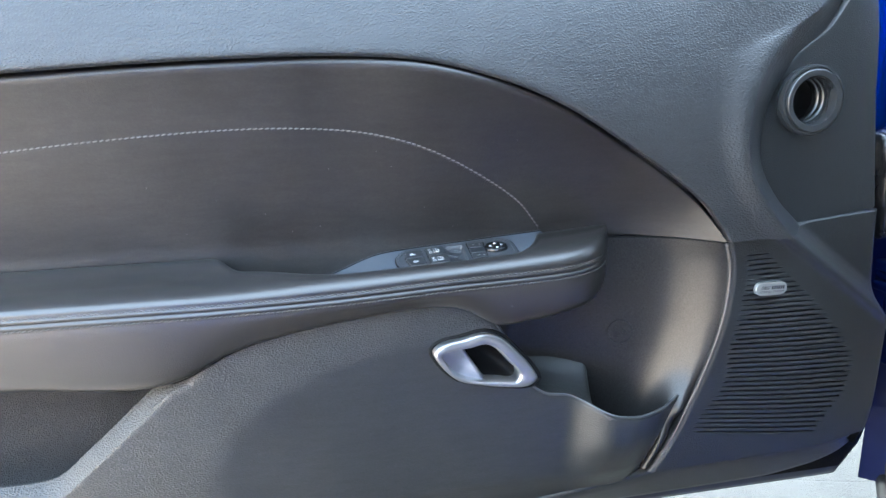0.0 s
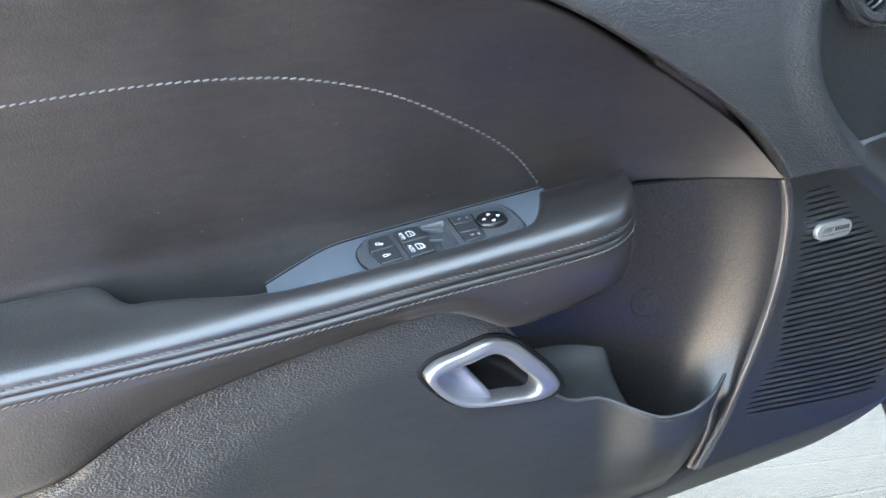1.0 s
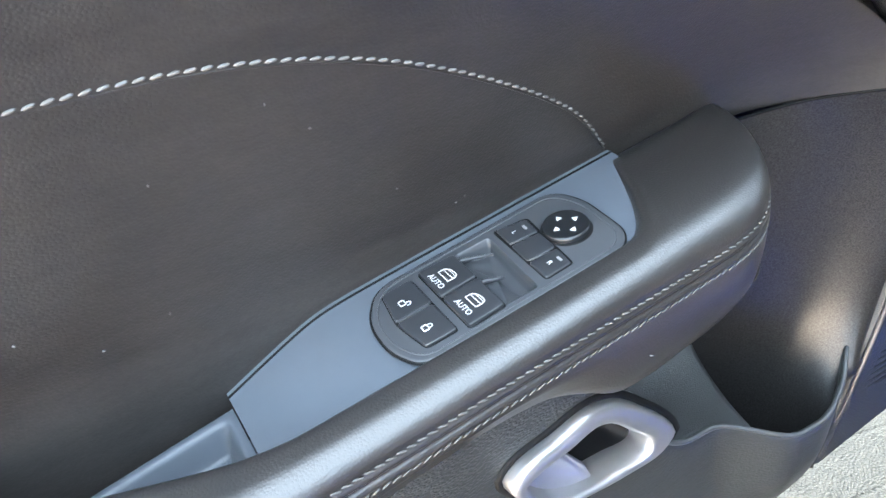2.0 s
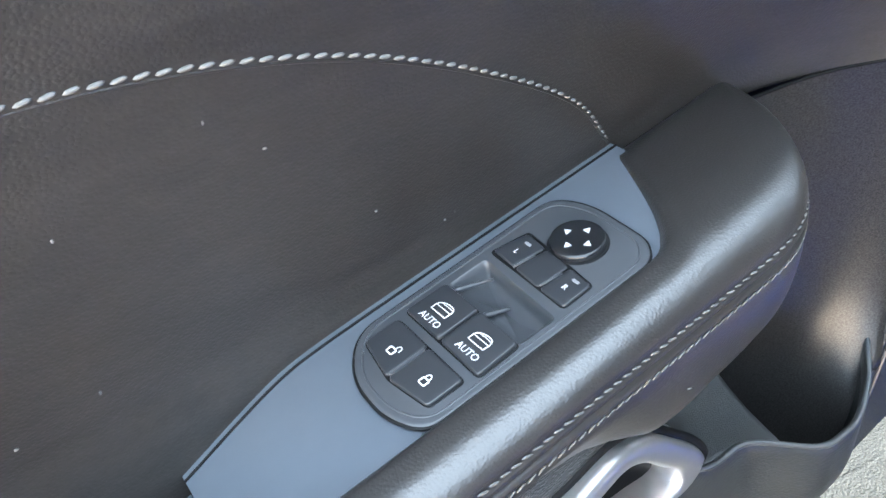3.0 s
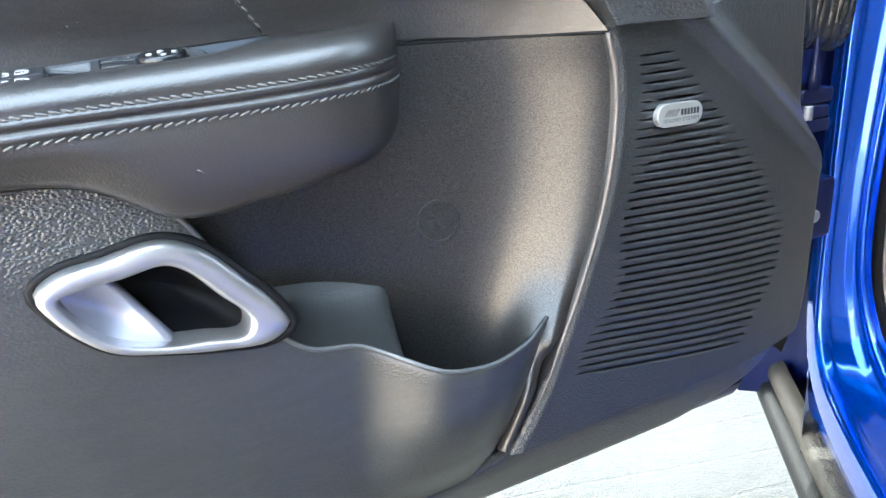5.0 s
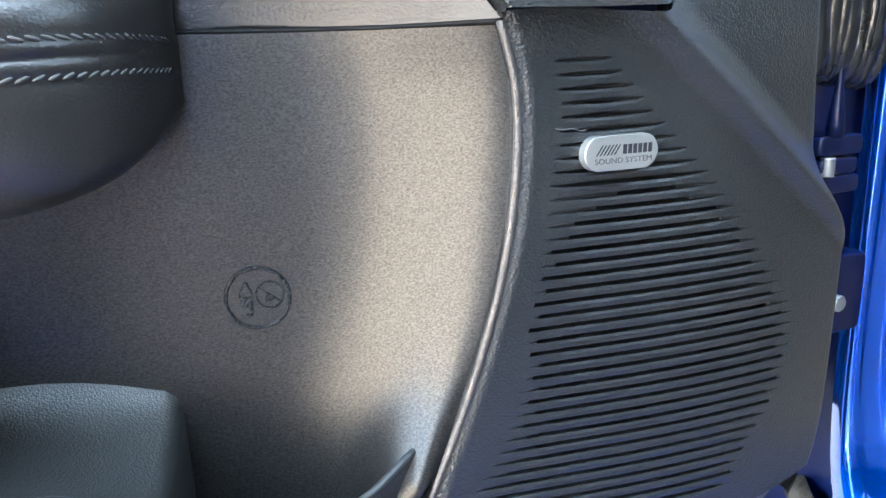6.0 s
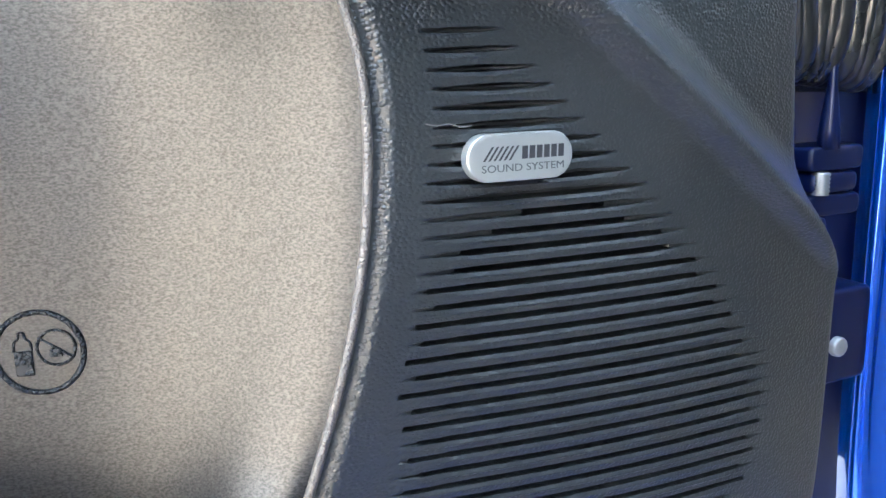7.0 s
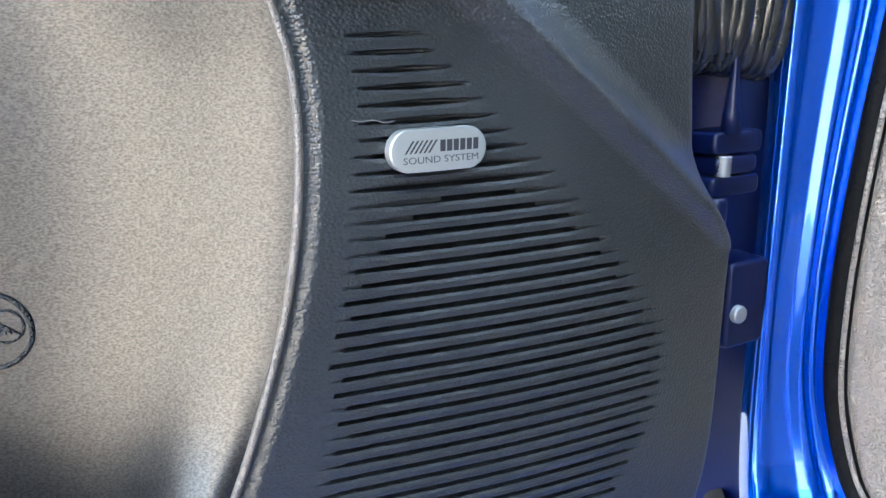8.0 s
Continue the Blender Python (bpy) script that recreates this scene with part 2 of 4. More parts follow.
def mesh(rows, closed=False, cap_first=False, cap_last=False, name="surface"):
    """Quads between rows of points of equal length."""
    n = len(rows[0])
    verts = [tuple(p) for row in rows for p in row]
    faces = []
    for j in range(len(rows) - 1):
        for i in range(n if closed else n - 1):
            k = (i + 1) % n
            faces.append((j * n + i, j * n + k, (j + 1) * n + k, (j + 1) * n + i))
    if cap_first:
        faces.append(tuple(range(n - 1, -1, -1)))
    if cap_last:
        faces.append(tuple(range((len(rows) - 1) * n, len(rows) * n)))
    me = bpy.data.meshes.new(name)
    me.from_pydata(verts, [], faces)
    me.shade_smooth()
    return me


def part(name, me, material, parent, label=""):
    me.name = name
    if not me.materials:
        me.materials.append(material)
    ob = new(name, me)
    ob.parent = parent
    return tagged(ob, label)


def sharp(ob, angle=35):
    ob.data.set_sharp_from_angle(angle=radians(angle))
    return ob


def tube(points, radius, sides=10, squash=1.0):
    """A tube along points, with closed ends."""
    pts = [Vector(p) for p in points]
    rows = []
    side = None
    for i, p in enumerate(pts):
        t = (pts[min(i + 1, len(pts) - 1)] - pts[max(i - 1, 0)]).normalized()
        ref = Vector((0.27, -1, 0)).normalized() if abs(t.dot(Vector((0.26, -0.96, 0)))) < 0.9 else Vector((0, 0, 1))
        side = t.cross(ref).normalized()
        up = side.cross(t)
        r = radius(i / (len(pts) - 1)) if callable(radius) else radius
        rows.append([p + side * (r * math.cos(a)) + up * (r * squash * math.sin(a)) for a in np.linspace(0, 2 * math.pi, sides, endpoint=False)])
    return mesh(rows, True, True, True)


def prism(outline, place, low, high, bevel=0.0006, steps=3):
    """A plate over a closed outline; place(u, v, h) gives world points; its upper rim is rounded."""
    n = len(outline)
    cu, cv = sum(p[0] for p in outline) / n, sum(p[1] for p in outline) / n
    size = max(max(abs(p[0] - cu), abs(p[1] - cv)) for p in outline)
    rows = [[place(u, v, low) for u, v in outline]]
    for k in range(steps + 1):
        a = math.pi / 2 * k / steps
        f = 1 - bevel * (1 - math.cos(a)) / size
        rows.append([place(cu + (u - cu) * f, cv + (v - cv) * f, high - bevel * (1 - math.sin(a))) for u, v in outline])
    f = 1 - bevel * 4 / size
    rows.append([place(cu + (u - cu) * f, cv + (v - cv) * f, high) for u, v in outline])
    return mesh(rows, True, False, True)


def rounded(corners, r, steps=5):
    """A polygon with its corners rounded by r."""
    out = []
    m = len(corners)
    for i in range(m):
        p, a, b = (Vector((*corners[k % m], 0)) for k in (i, i - 1, i + 1))
        da, db = (a - p), (b - p)
        ra = min(r, da.length * 0.45, db.length * 0.45)
        s, e = p + da.normalized() * ra, p + db.normalized() * ra
        for k in range(steps + 1):
            t = k / steps
            q = s * (1 - t) ** 2 + p * 2 * t * (1 - t) + e * t * t
            out.append((q.x, q.y))
    return out


def holed(outline, hole, place, low, high, bevel):
    """A plate with a rounded rim and an opening through its top."""
    n = len(outline)
    cu, cv = sum(p[0] for p in outline) / n, sum(p[1] for p in outline) / n
    size = max(max(abs(p[0] - cu), abs(p[1] - cv)) for p in outline)
    bm = bmesh.new()
    loops = []
    for k in range(6):
        a = math.pi / 2 * (k - 1) / 4
        f, h = (1.0, low) if k == 0 else (1 - bevel * (1 - math.cos(a)) / size, high - bevel * .6 * (1 - math.sin(a)))
        loops.append([bm.verts.new(place(cu + (u - cu) * f, cv + (v - cv) * f, h)) for u, v in outline])
    for a, b in zip(loops, loops[1:]):
        for i in range(n):
            bm.faces.new((a[i], a[(i + 1) % n], b[(i + 1) % n], b[i]))
    inner = [bm.verts.new(place(u, v, high)) for u, v in hole]
    edges = [bm.edges.new((inner[i], inner[(i + 1) % len(inner)])) for i in range(len(inner))]
    top = [bm.edges.get((loops[-1][i], loops[-1][(i + 1) % n])) for i in range(n)]
    bmesh.ops.triangle_fill(bm, use_beauty=True, edges=edges + top)
    me = bpy.data.meshes.new("plate")
    bm.to_mesh(me)
    bm.free()
    me.shade_smooth()
    me.set_sharp_from_angle(angle=radians(40))
    return me


def words(body, size, place, material_name, parent, name, label, bold=0.0):
    """Letters of the built-in font laid on place(u, v), u to the right and v up, centred."""
    cu = bpy.data.curves.new(name, "FONT")
    cu.body, cu.size, cu.align_x, cu.align_y = body, size, "CENTER", "CENTER"
    cu.extrude, cu.offset, cu.resolution_u = 0.00012, bold, 3
    tmp = bpy.data.objects.new(name, cu)
    scene.collection.objects.link(tmp)
    bpy.context.view_layer.update()
    me = bpy.data.meshes.new_from_object(tmp.evaluated_get(bpy.context.evaluated_depsgraph_get()))
    bpy.data.objects.remove(tmp)
    for v in me.vertices:
        v.co = place(v.co.x, v.co.y, v.co.z)
    me.materials.clear()
    return part(name, me, material_name, parent, label)


# ---------------------------------------------------------------- ground
def build_ground():
    ticks = [-60, -20, -8, -3, -1.5, -0.6, 0, 0.4, 0.8, 1.2, 1.6, 2.2, 3, 5, 8, 20, 60]
    rows = [[(x, y, -0.12 + 0.002 * math.sin(3 * x + 5 * y)) for x in ticks] for y in ticks]
    ob = new("ground", mesh(rows, name="ground"))
    ob.data.materials.append(M_GROUND)
    tagged(ob, "sunlit pale concrete paving with a rough broomed surface", "ground", kind="structure")


build_ground()


def build_wall():
    """Unseen walls close the place behind the camera, added for warm and dark reflections."""
    for name, m, xs, ys, top, label in (("wall_warm_bounce", M_PLASTER, (-13.0, -.65), (-2.4, -2.6), 1.5, "unseen pale tan wall added for warm reflections"),
                                        ("wall_dark_blocker", M_DARK_WALL, (-.65, 4.0), (-2.4, -2.6), 1.0, "unseen plain dark wall added to darken reflections")):
        rows = [[(x, y, z) for x, z in ((xs[0], -.13), (xs[1], -.13), (xs[1], top), (xs[0], top))] for y in ys]
        ob = new(name, mesh(rows, True, True, True, name=name))
        ob.data.shade_flat()
        ob.data.materials.append(m)
        tagged(ob, label, "wall", kind="structure")


build_wall()


def build_bounce_slab():
    """Unseen tan concrete slab before the tan wall, added for warm bounce and reflections."""
    rows = [[(x, y, -.112) for x in np.linspace(-12.8, -.32, 24)] for y in np.linspace(-2.39, .9, 12)]
    ob = new("pavement", mesh(rows + [[(p[0], p[1] + .004, -.125) for p in rows[-1]]], name="pavement"))
    ob.data.materials.append(M_BOUNCE_SLAB)
    tagged(ob, "unseen tan concrete slab added for warm bounce light", "pavement", kind="structure")


build_bounce_slab()

# ---------------------------------------------------------------- the door
door = tagged(new("door_card"), "open blue car door with a black leather and plastic inner panel", "car door")

A_PTS = [(-.65, .878), (-.418, .891), (-.318, .897), (-.213, .901), (-.102, .902), (-.015, .895), (.077, .871), (.142, .843),
         (.211, .800), (.284, .749), (.323, .715), (.347, .684), (.356, .669)]
B_PTS = [(-.65, 1.01), (-.3, 1.025), (0, 1.03), (.2, 1.025), (.36, 1.01), (.458, .956), (.412, .918), (.380, .873), (.367, .827),
         (.366, .779), (.383, .737), (.410, .699), (.436, .670)]
B_PTS[5:5] = [(.44, .985)]
BIN_PTS = [(-.65, 1.03), (-.3, 1.045), (0, 1.05), (.25, 1.045), (.42, 1.03), (.51, .985), (.486, .928), (.444, .895), (.414, .858),
           (.397, .811), (.398, .762), (.422, .718), (.460, .678)]
C_X = table([(.30, .235), (.361, .280), (.398, .302), (.442, .321), (.488, .340), (.542, .357), (.590, .365), (.634, .365), (.669, .356)])


def d_pad(z):
    return -0.126 + 0.42 * soft(z - 0.88, 0.10)


def d_insert(x, z):
    lean = (0.3 + 0.1 * smooth(-.15, .05, x)) * max(0.0, z - 0.68)
    up = smooth(.655, .86, z)
    start = .13 - .26 * up
    cove = 0.088 * max(0.0, (x - start) / (.356 - start)) ** (2.5 - 1.2 * up)
    return -0.019 - min(0.092, (lean**3 + cove**3) ** (1 / 3))


def build_upper_trim():
    n = 150
    a, b, c = crv(A_PTS, n), crv(B_PTS, n), crv(BIN_PTS, n)
    rows = [[W(x, -0.045, z + 0.012) for x, z in a], [W(x, d_pad(z) + 0.03, z - 0.0005) for x, z in a], [W(x, d_pad(z) + 0.006, z - 0.0015) for x, z in a]]
    for v in (0.004, 0.012, 0.03, 0.07, 0.12, 0.2, 0.3, 0.4, 0.5, 0.6, 0.7, 0.8, 0.87, 0.93, 1.0):
        lift = 0.0032 * math.exp(-v / 0.010)
        rows.append([W(p[0], d_pad(p[1]) - 0.010 * smooth(0.55, 1.0, v) * smooth(.30, .36, p[0]) + lift, p[1]) for p in (lerp(a[i], b[i], v) for i in range(n))])
    for t, drop in ((0.08, 0.0012), (0.18, 0.004), (0.3, 0.008), (0.45, 0.0135), (0.65, 0.021), (0.85, 0.028), (0.95, 0.0315), (1.0, 0.035), (1.06, 0.06)):
        rows.append([W(p[0], d_pad(p[1]) - 0.010 * smooth(.30, .36, b[i][0]) + drop, p[1]) for i, p in ((i, lerp(b[i], c[i], t)) for i in range(n))])
    part("upper_trim", mesh(rows), M_PAD, door, "grained soft-touch black upper trim sweeping down to the hinge side")


build_upper_trim()


def build_corner():
    n = 130
    left = crv(BIN_PTS[4:], n)
    left = [(x - 0.006, z) for x, z in left]
    right = crv([(.52, 1.03), (.545, .96), (.562, .82), (.580, .690)], n)
    rows = [[W(x, -0.06, z) for x, z in left]]
    for v in np.linspace(0, 1, 44):
        rows.append([W(*(lambda p: (p[0], -0.084 + 0.012 * v * v, p[1]))(lerp(left[i], right[i], v))) for i in range(n)])
    rows.append([W(x + 0.004, -0.066, z) for x, z in right])
    rows.append([W(x + 0.005, -0.03, z) for x, z in right])
    cs, cz, q0 = .447, .838, .0925
    me = mesh(rows)
    bm = bmesh.new()
    bm.from_mesh(me)
    middle = [(f, f.calc_center_median()) for f in bm.faces]
    bmesh.ops.delete(bm, geom=[f for f, c in middle if math.hypot((c.x + K * c.y) / N - cs, c.z - cz) < .0385], context="FACES")
    bm.to_mesh(me)
    bm.free()
    plate = part("corner_panel", me, M_PANEL, door, "dark grained corner panel")

    def lathe(prof, cap):
        t = np.linspace(0, 2 * math.pi, 64, endpoint=False)
        return mesh([[O(cs + r * math.cos(a), q0 + h, cz + r * math.sin(a)) for a in t] for r, h in prof], True, False, cap)

    sharp(part("vent_ring", lathe([(.0435, -.006), (.0435, .0045), (.0425, .0062), (.0405, .0066), (.0398, .0050), (.0390, .0050), (.0384, .0085), (.0372, .0098), (.0335, .0098), (.0305, .0090),
                                   (.0298, .007), (.0292, .000), (.0280, -.006), (.0287, -.0075), (.0287, -.012), (.0274, -.0135), (.0280, -.015), (.0280, -.021), (.0266, -.0225), (.0270, -.024),
                                   (.0268, -.036)], False), M_RING, plate, "round glossy black outlet ring with a stepped bore"), 40)
    part("vent_bore", lathe([(.0268, -.034), (.0240, -.062), (.0005, -.063)], True), M_DARK, plate, "dark bore of the outlet")


build_corner()


def build_insert():
    n = 150
    a = [(x, z - .0035) for x, z in crv(A_PTS, n)]
    low = crv([(-.65, .575), (-.35, .575), (-.12, .575), (.08, .60), (.17, .640), (.215, .662), (.28, .6635), (.356, .6645)], n)
    rows = [[W(x, -.055, z + .03) for x, z in a], [W(x, -.07, z) for x, z in a]]
    for v in [0.0, .004, .008, .014, .02, .03, .04] + list(np.linspace(0.055, 1, 40)):
        rows.append([W(p[0], d_insert(*p) + 0.010 * math.exp(-v / 0.014) - 0.011 * math.exp(-v / 0.07) * (1 - smooth(.12, .3, p[0])), p[1]) for p in (lerp(a[i], low[i], v) for i in range(n))])
    rows.append([W(low[i][0], d_insert(*low[i]) + 0.012, low[i][1] - 0.001) for i in range(n)])
    return part("leather_insert", mesh(rows), M_LEATHER, door, "smooth black leather door insert")


insert = build_insert()

STITCH = [(-.65, .780), (-.461, .807), (-.350, .817), (-.235, .823), (-.158, .822), (-.084, .814), (-.021, .795), (.045, .757), (.095, .716), (.120, .680)]


def stitch_mesh(length, radius):
    rows = []
    for u in np.linspace(-1, 1, 7):
        r = radius * math.sqrt(max(0.02, 1 - abs(u) ** 3))
        rows.append([(u * length / 2, r * math.cos(a), 0.7 * r * math.sin(a) + 0.0002) for a in np.linspace(0, 2 * math.pi, 6, endpoint=False)])
    return mesh(rows, True, True, True, name="stitch")


def sew(points, normal, me, material, parent, tilt=0.0):
    """One thread piece between each two points."""
    me.materials.append(material)
    for i in range(0, len(points) - 1):
        p, q = Vector(points[i]), Vector(points[i + 1])
        ex = (q - p).normalized()
        ez = (normal - ex * normal.dot(ex)).normalized()
        ey = ez.cross(ex)
        m = Matrix((ex, ey, ez)).transposed().to_4x4()
        m = Matrix.Translation((p + q) / 2) @ m @ Matrix.Rotation(tilt, 4, "Z")
        ob = new("stitch", me)
        ob.parent = parent
        ob.matrix_basis = m


OUT = Vector((K, -1, 0)).normalized()
pts = crv(STITCH, 132)
sew([W(x, d_insert(x, z) - 0.0006, z) for x, z in pts], OUT, stitch_mesh(0.0054, 0.00085), M_THREAD, insert, 0.20)
side = [W(x, d_insert(x, z - 0.0022) + 0.0004, z - 0.0022) for x, z in pts]
part("seam_fold", tube(side, 0.0009, 6), M_LEATHER, insert)


# lint and dust flecks on the leather
rnd = random.Random(11)
for x, z in [(-.076, .792), (-.060, .773), (-.132, .773), (-.183, .695), (.016, .691), (.010, .689), (-.024, .718), (-.21, .72), (-.30, .70), (-.26, .74), (-.33, .76), (-.15, .70), (-.04, .85), (.09, .80)]:
    turn, size = rnd.uniform(0, 3.1), rnd.uniform(.0004, .0008)
    bits = [(size * (1 + .5 * rnd.random()) * math.cos(a), .6 * size * (1 + .6 * rnd.random()) * math.sin(a)) for a in np.linspace(0, 2 * math.pi, 7, endpoint=False)]
    c, sn = math.cos(turn), math.sin(turn)
    part("lint", prism(bits, lambda u, v, h: W(x + u * c - v * sn, d_insert(x, z) - .0003 - h, z + u * sn + v * c), -.0002, .0004, .0001, 2), M_LINT, insert)


# ---- armrest
Z_LOW = table([(-.65, .560), (-.458, .560), (-.36, .549), (-.318, .548), (-.284, .555), (-.235, .580), (-.187, .594), (-.114, .606), (-.051, .613), (-.01, .615),
               (.02, .611), (.04, .601), (.063, .587), (.085, .585), (.106, .588), (.130, .591), (.154, .596), (.175, .600), (.19, .606), (.200, .615), (.206, .625), (.209, .632)])
Z_ROLL = table([(-.65, .661), (-.45, .660), (-.3, .659), (-.15, .661), (0, .667), (.1, .673), (.2, .680)])
Z_SEAM = table([(-.65, .640), (-.45, .6385), (-.34, .6375), (-.23, .6365), (-.112, .6385), (.013, .6445), (.111, .6475), (.20, .653)])


def d_back(x):
    """How far out the padded roll begins: it leaves room for the grip and the switches."""
    t = min(1.0, max(0.0, (x - .080) / .039))
    return -0.022 - 0.081 * (.6 * smooth(-.278, -.225, x) + .4 * smooth(-.235, -.10, x)) * (1 - t ** 3)


def nose(x):
    t = max(0.0, (x - .135) / .074)
    return (1 - min(1.0, t) ** 2.6) ** (1 / 2.6)


def arm_section(x):
    zl, zr, zs, db, g = Z_LOW(x), Z_ROLL(x), Z_SEAM(x), d_back(x), nose(x)
    fall = .5 * smooth(-.278, -.225, x) + .5 * smooth(-.235, -.10, x)
    zb = .668 * (1 - fall) + (zr - .0022) * fall
    f = -0.134
    first, brow = db - .003, zs + .0095
    reach = .048 - .019 * smooth(-.26, -.12, x)
    crown = []
    for u in (.35, .55, .70, .82, .90, .955, .985):
        d = first + (f - first) * u
        w = max(0.0, 1 - (d - f) / reach)
        crown.append((d, zb + (zr - zb) * smooth(0, .55, u) - (zr - brow) * (1 - math.sqrt(1 - w * w))))
    raw = [(db + .004, zb - .03), (db + .001, zb - .006), (first, zb)] + crown + [
           (f, zs + .0095), (f + .0010, zs + .0066), (f - .0004, zs + .0048), (f - .0012, zs + .0030), (f + .0002, zs + .0011), (f + .0018, zs), (f + .0002, zs - .0011), (f - .0012, zs - .0030),
           (f - .0004, zs - .0048), (f + .0010, zs - .0066), (f, zs - .0100),
           (f + .001, zs - .4 * (zs - zl)), (-.128, zl + .012), (-.124, zl + .004), (-.117, zl), (-.10, zl - .001), (-.03, zl + .006)]
    return [W(x, -.022 + (d + .022) * (g if d < -.022 else 1), z) for d, z in raw]


def build_armrest():
    xs = list(np.linspace(-.65, -.29, 25)) + list(np.linspace(-.28, -.205, 20)) + list(np.linspace(-.195, .095, 50)) + list(np.linspace(.1, .135, 24))
    xs += [.135 + .074 * math.sin(t) for t in np.linspace(0.05, math.pi / 2, 26)]
    rows = [[tuple(p) for p in arm_section(x)] for x in xs]
    out = []
    for r in rows:
        top = crv(r[:11], 34)
        out.append([Vector(p) for p in top] + [Vector(p) for p in r[11:20]] + [Vector(p) for p in crv(r[20:], 20)])
    arm = part("armrest", mesh(out), M_ARM, door, "padded black leather armrest with twin grey stitching")
    return arm


armrest = build_armrest()


def seam_line(off, upto):
    xs = list(np.linspace(-.65, .13, 80)) + [.135 + .074 * math.sin(t) for t in np.linspace(0.02, math.pi / 2 * upto, 22)]
    return [tuple(W(x, -.022 + (-.1340 + .022) * nose(x), Z_SEAM(x) + off)) for x in xs]


part("lint", tube([W(.082 + .0017 * t, -.1335, .6135 - .0011 * t) for t in (-1, 0, 1)], .00035, 6), M_LINT, armrest)
for off in (.0066, -.0066):
    line = crv(seam_line(off, .9), 172)
    sew(line, OUT, stitch_mesh(0.0057, 0.0007), M_THREAD2, armrest, -0.32 if off > 0 else 0.32)


# Black tube draws the contact shadow along the armrest's lower edge.
crease = [W(x, -.1085 - .004 * smooth(-.1, -.3, x), Z_LOW(x) - .0012) for x in np.linspace(-.30, .052, 70)]
part("joint_shadow", tube(crease, .0016, 6), M_DARK, door)


# ---- switch plate on the armrest
def z_top(s, q):
    return .668 + .07 * (s - .05) - .10 * (q - .06)


def z_plate(s, q):
    return z_top(s, q) - .002 - 0.35 * soft(-.095 - s, .015) + 0.0066


def build_plate():
    rows = []
    ss = list(np.linspace(-.153, -.08, 24)) + list(np.linspace(-.076, .09, 48)) + list(np.linspace(.093, .122, 10))
    qs = [.012, .022] + list(np.linspace(.027, .0965, 20)) + [.1005]
    for q in qs:
        rows.append([O(s, q, z_plate(s, q) - .006) for s in ss])
    me = mesh(rows)
    bm = bmesh.new()
    bm.from_mesh(me)
    gone = []
    for f in bm.faces:
        c = f.calc_center_median()
        u, v = (c.x + K * c.y) / N, (K * c.x - c.y) / N
        if -.030 < u < .030 and .033 < v < .095:
            gone.append(f)
    bmesh.ops.delete(bm, geom=gone, context="FACES")
    bm.to_mesh(me)
    bm.free()
    plate = part("switch_plate", me, M_PLATE, door, "smooth blue-grey plastic switch plate")
    # Black tube draws the dark gap between plate and leather.
    lip = [O(s, .0222, z_plate(s, .0222) - .0055) for s in ss]
    part("plate_gap", tube(lip, .0007, 8), M_DARK, plate)
    return plate


plate = build_plate()


def on(h):
    return lambda u, v, e: O(u, v, z_top(u, v) + h + e)


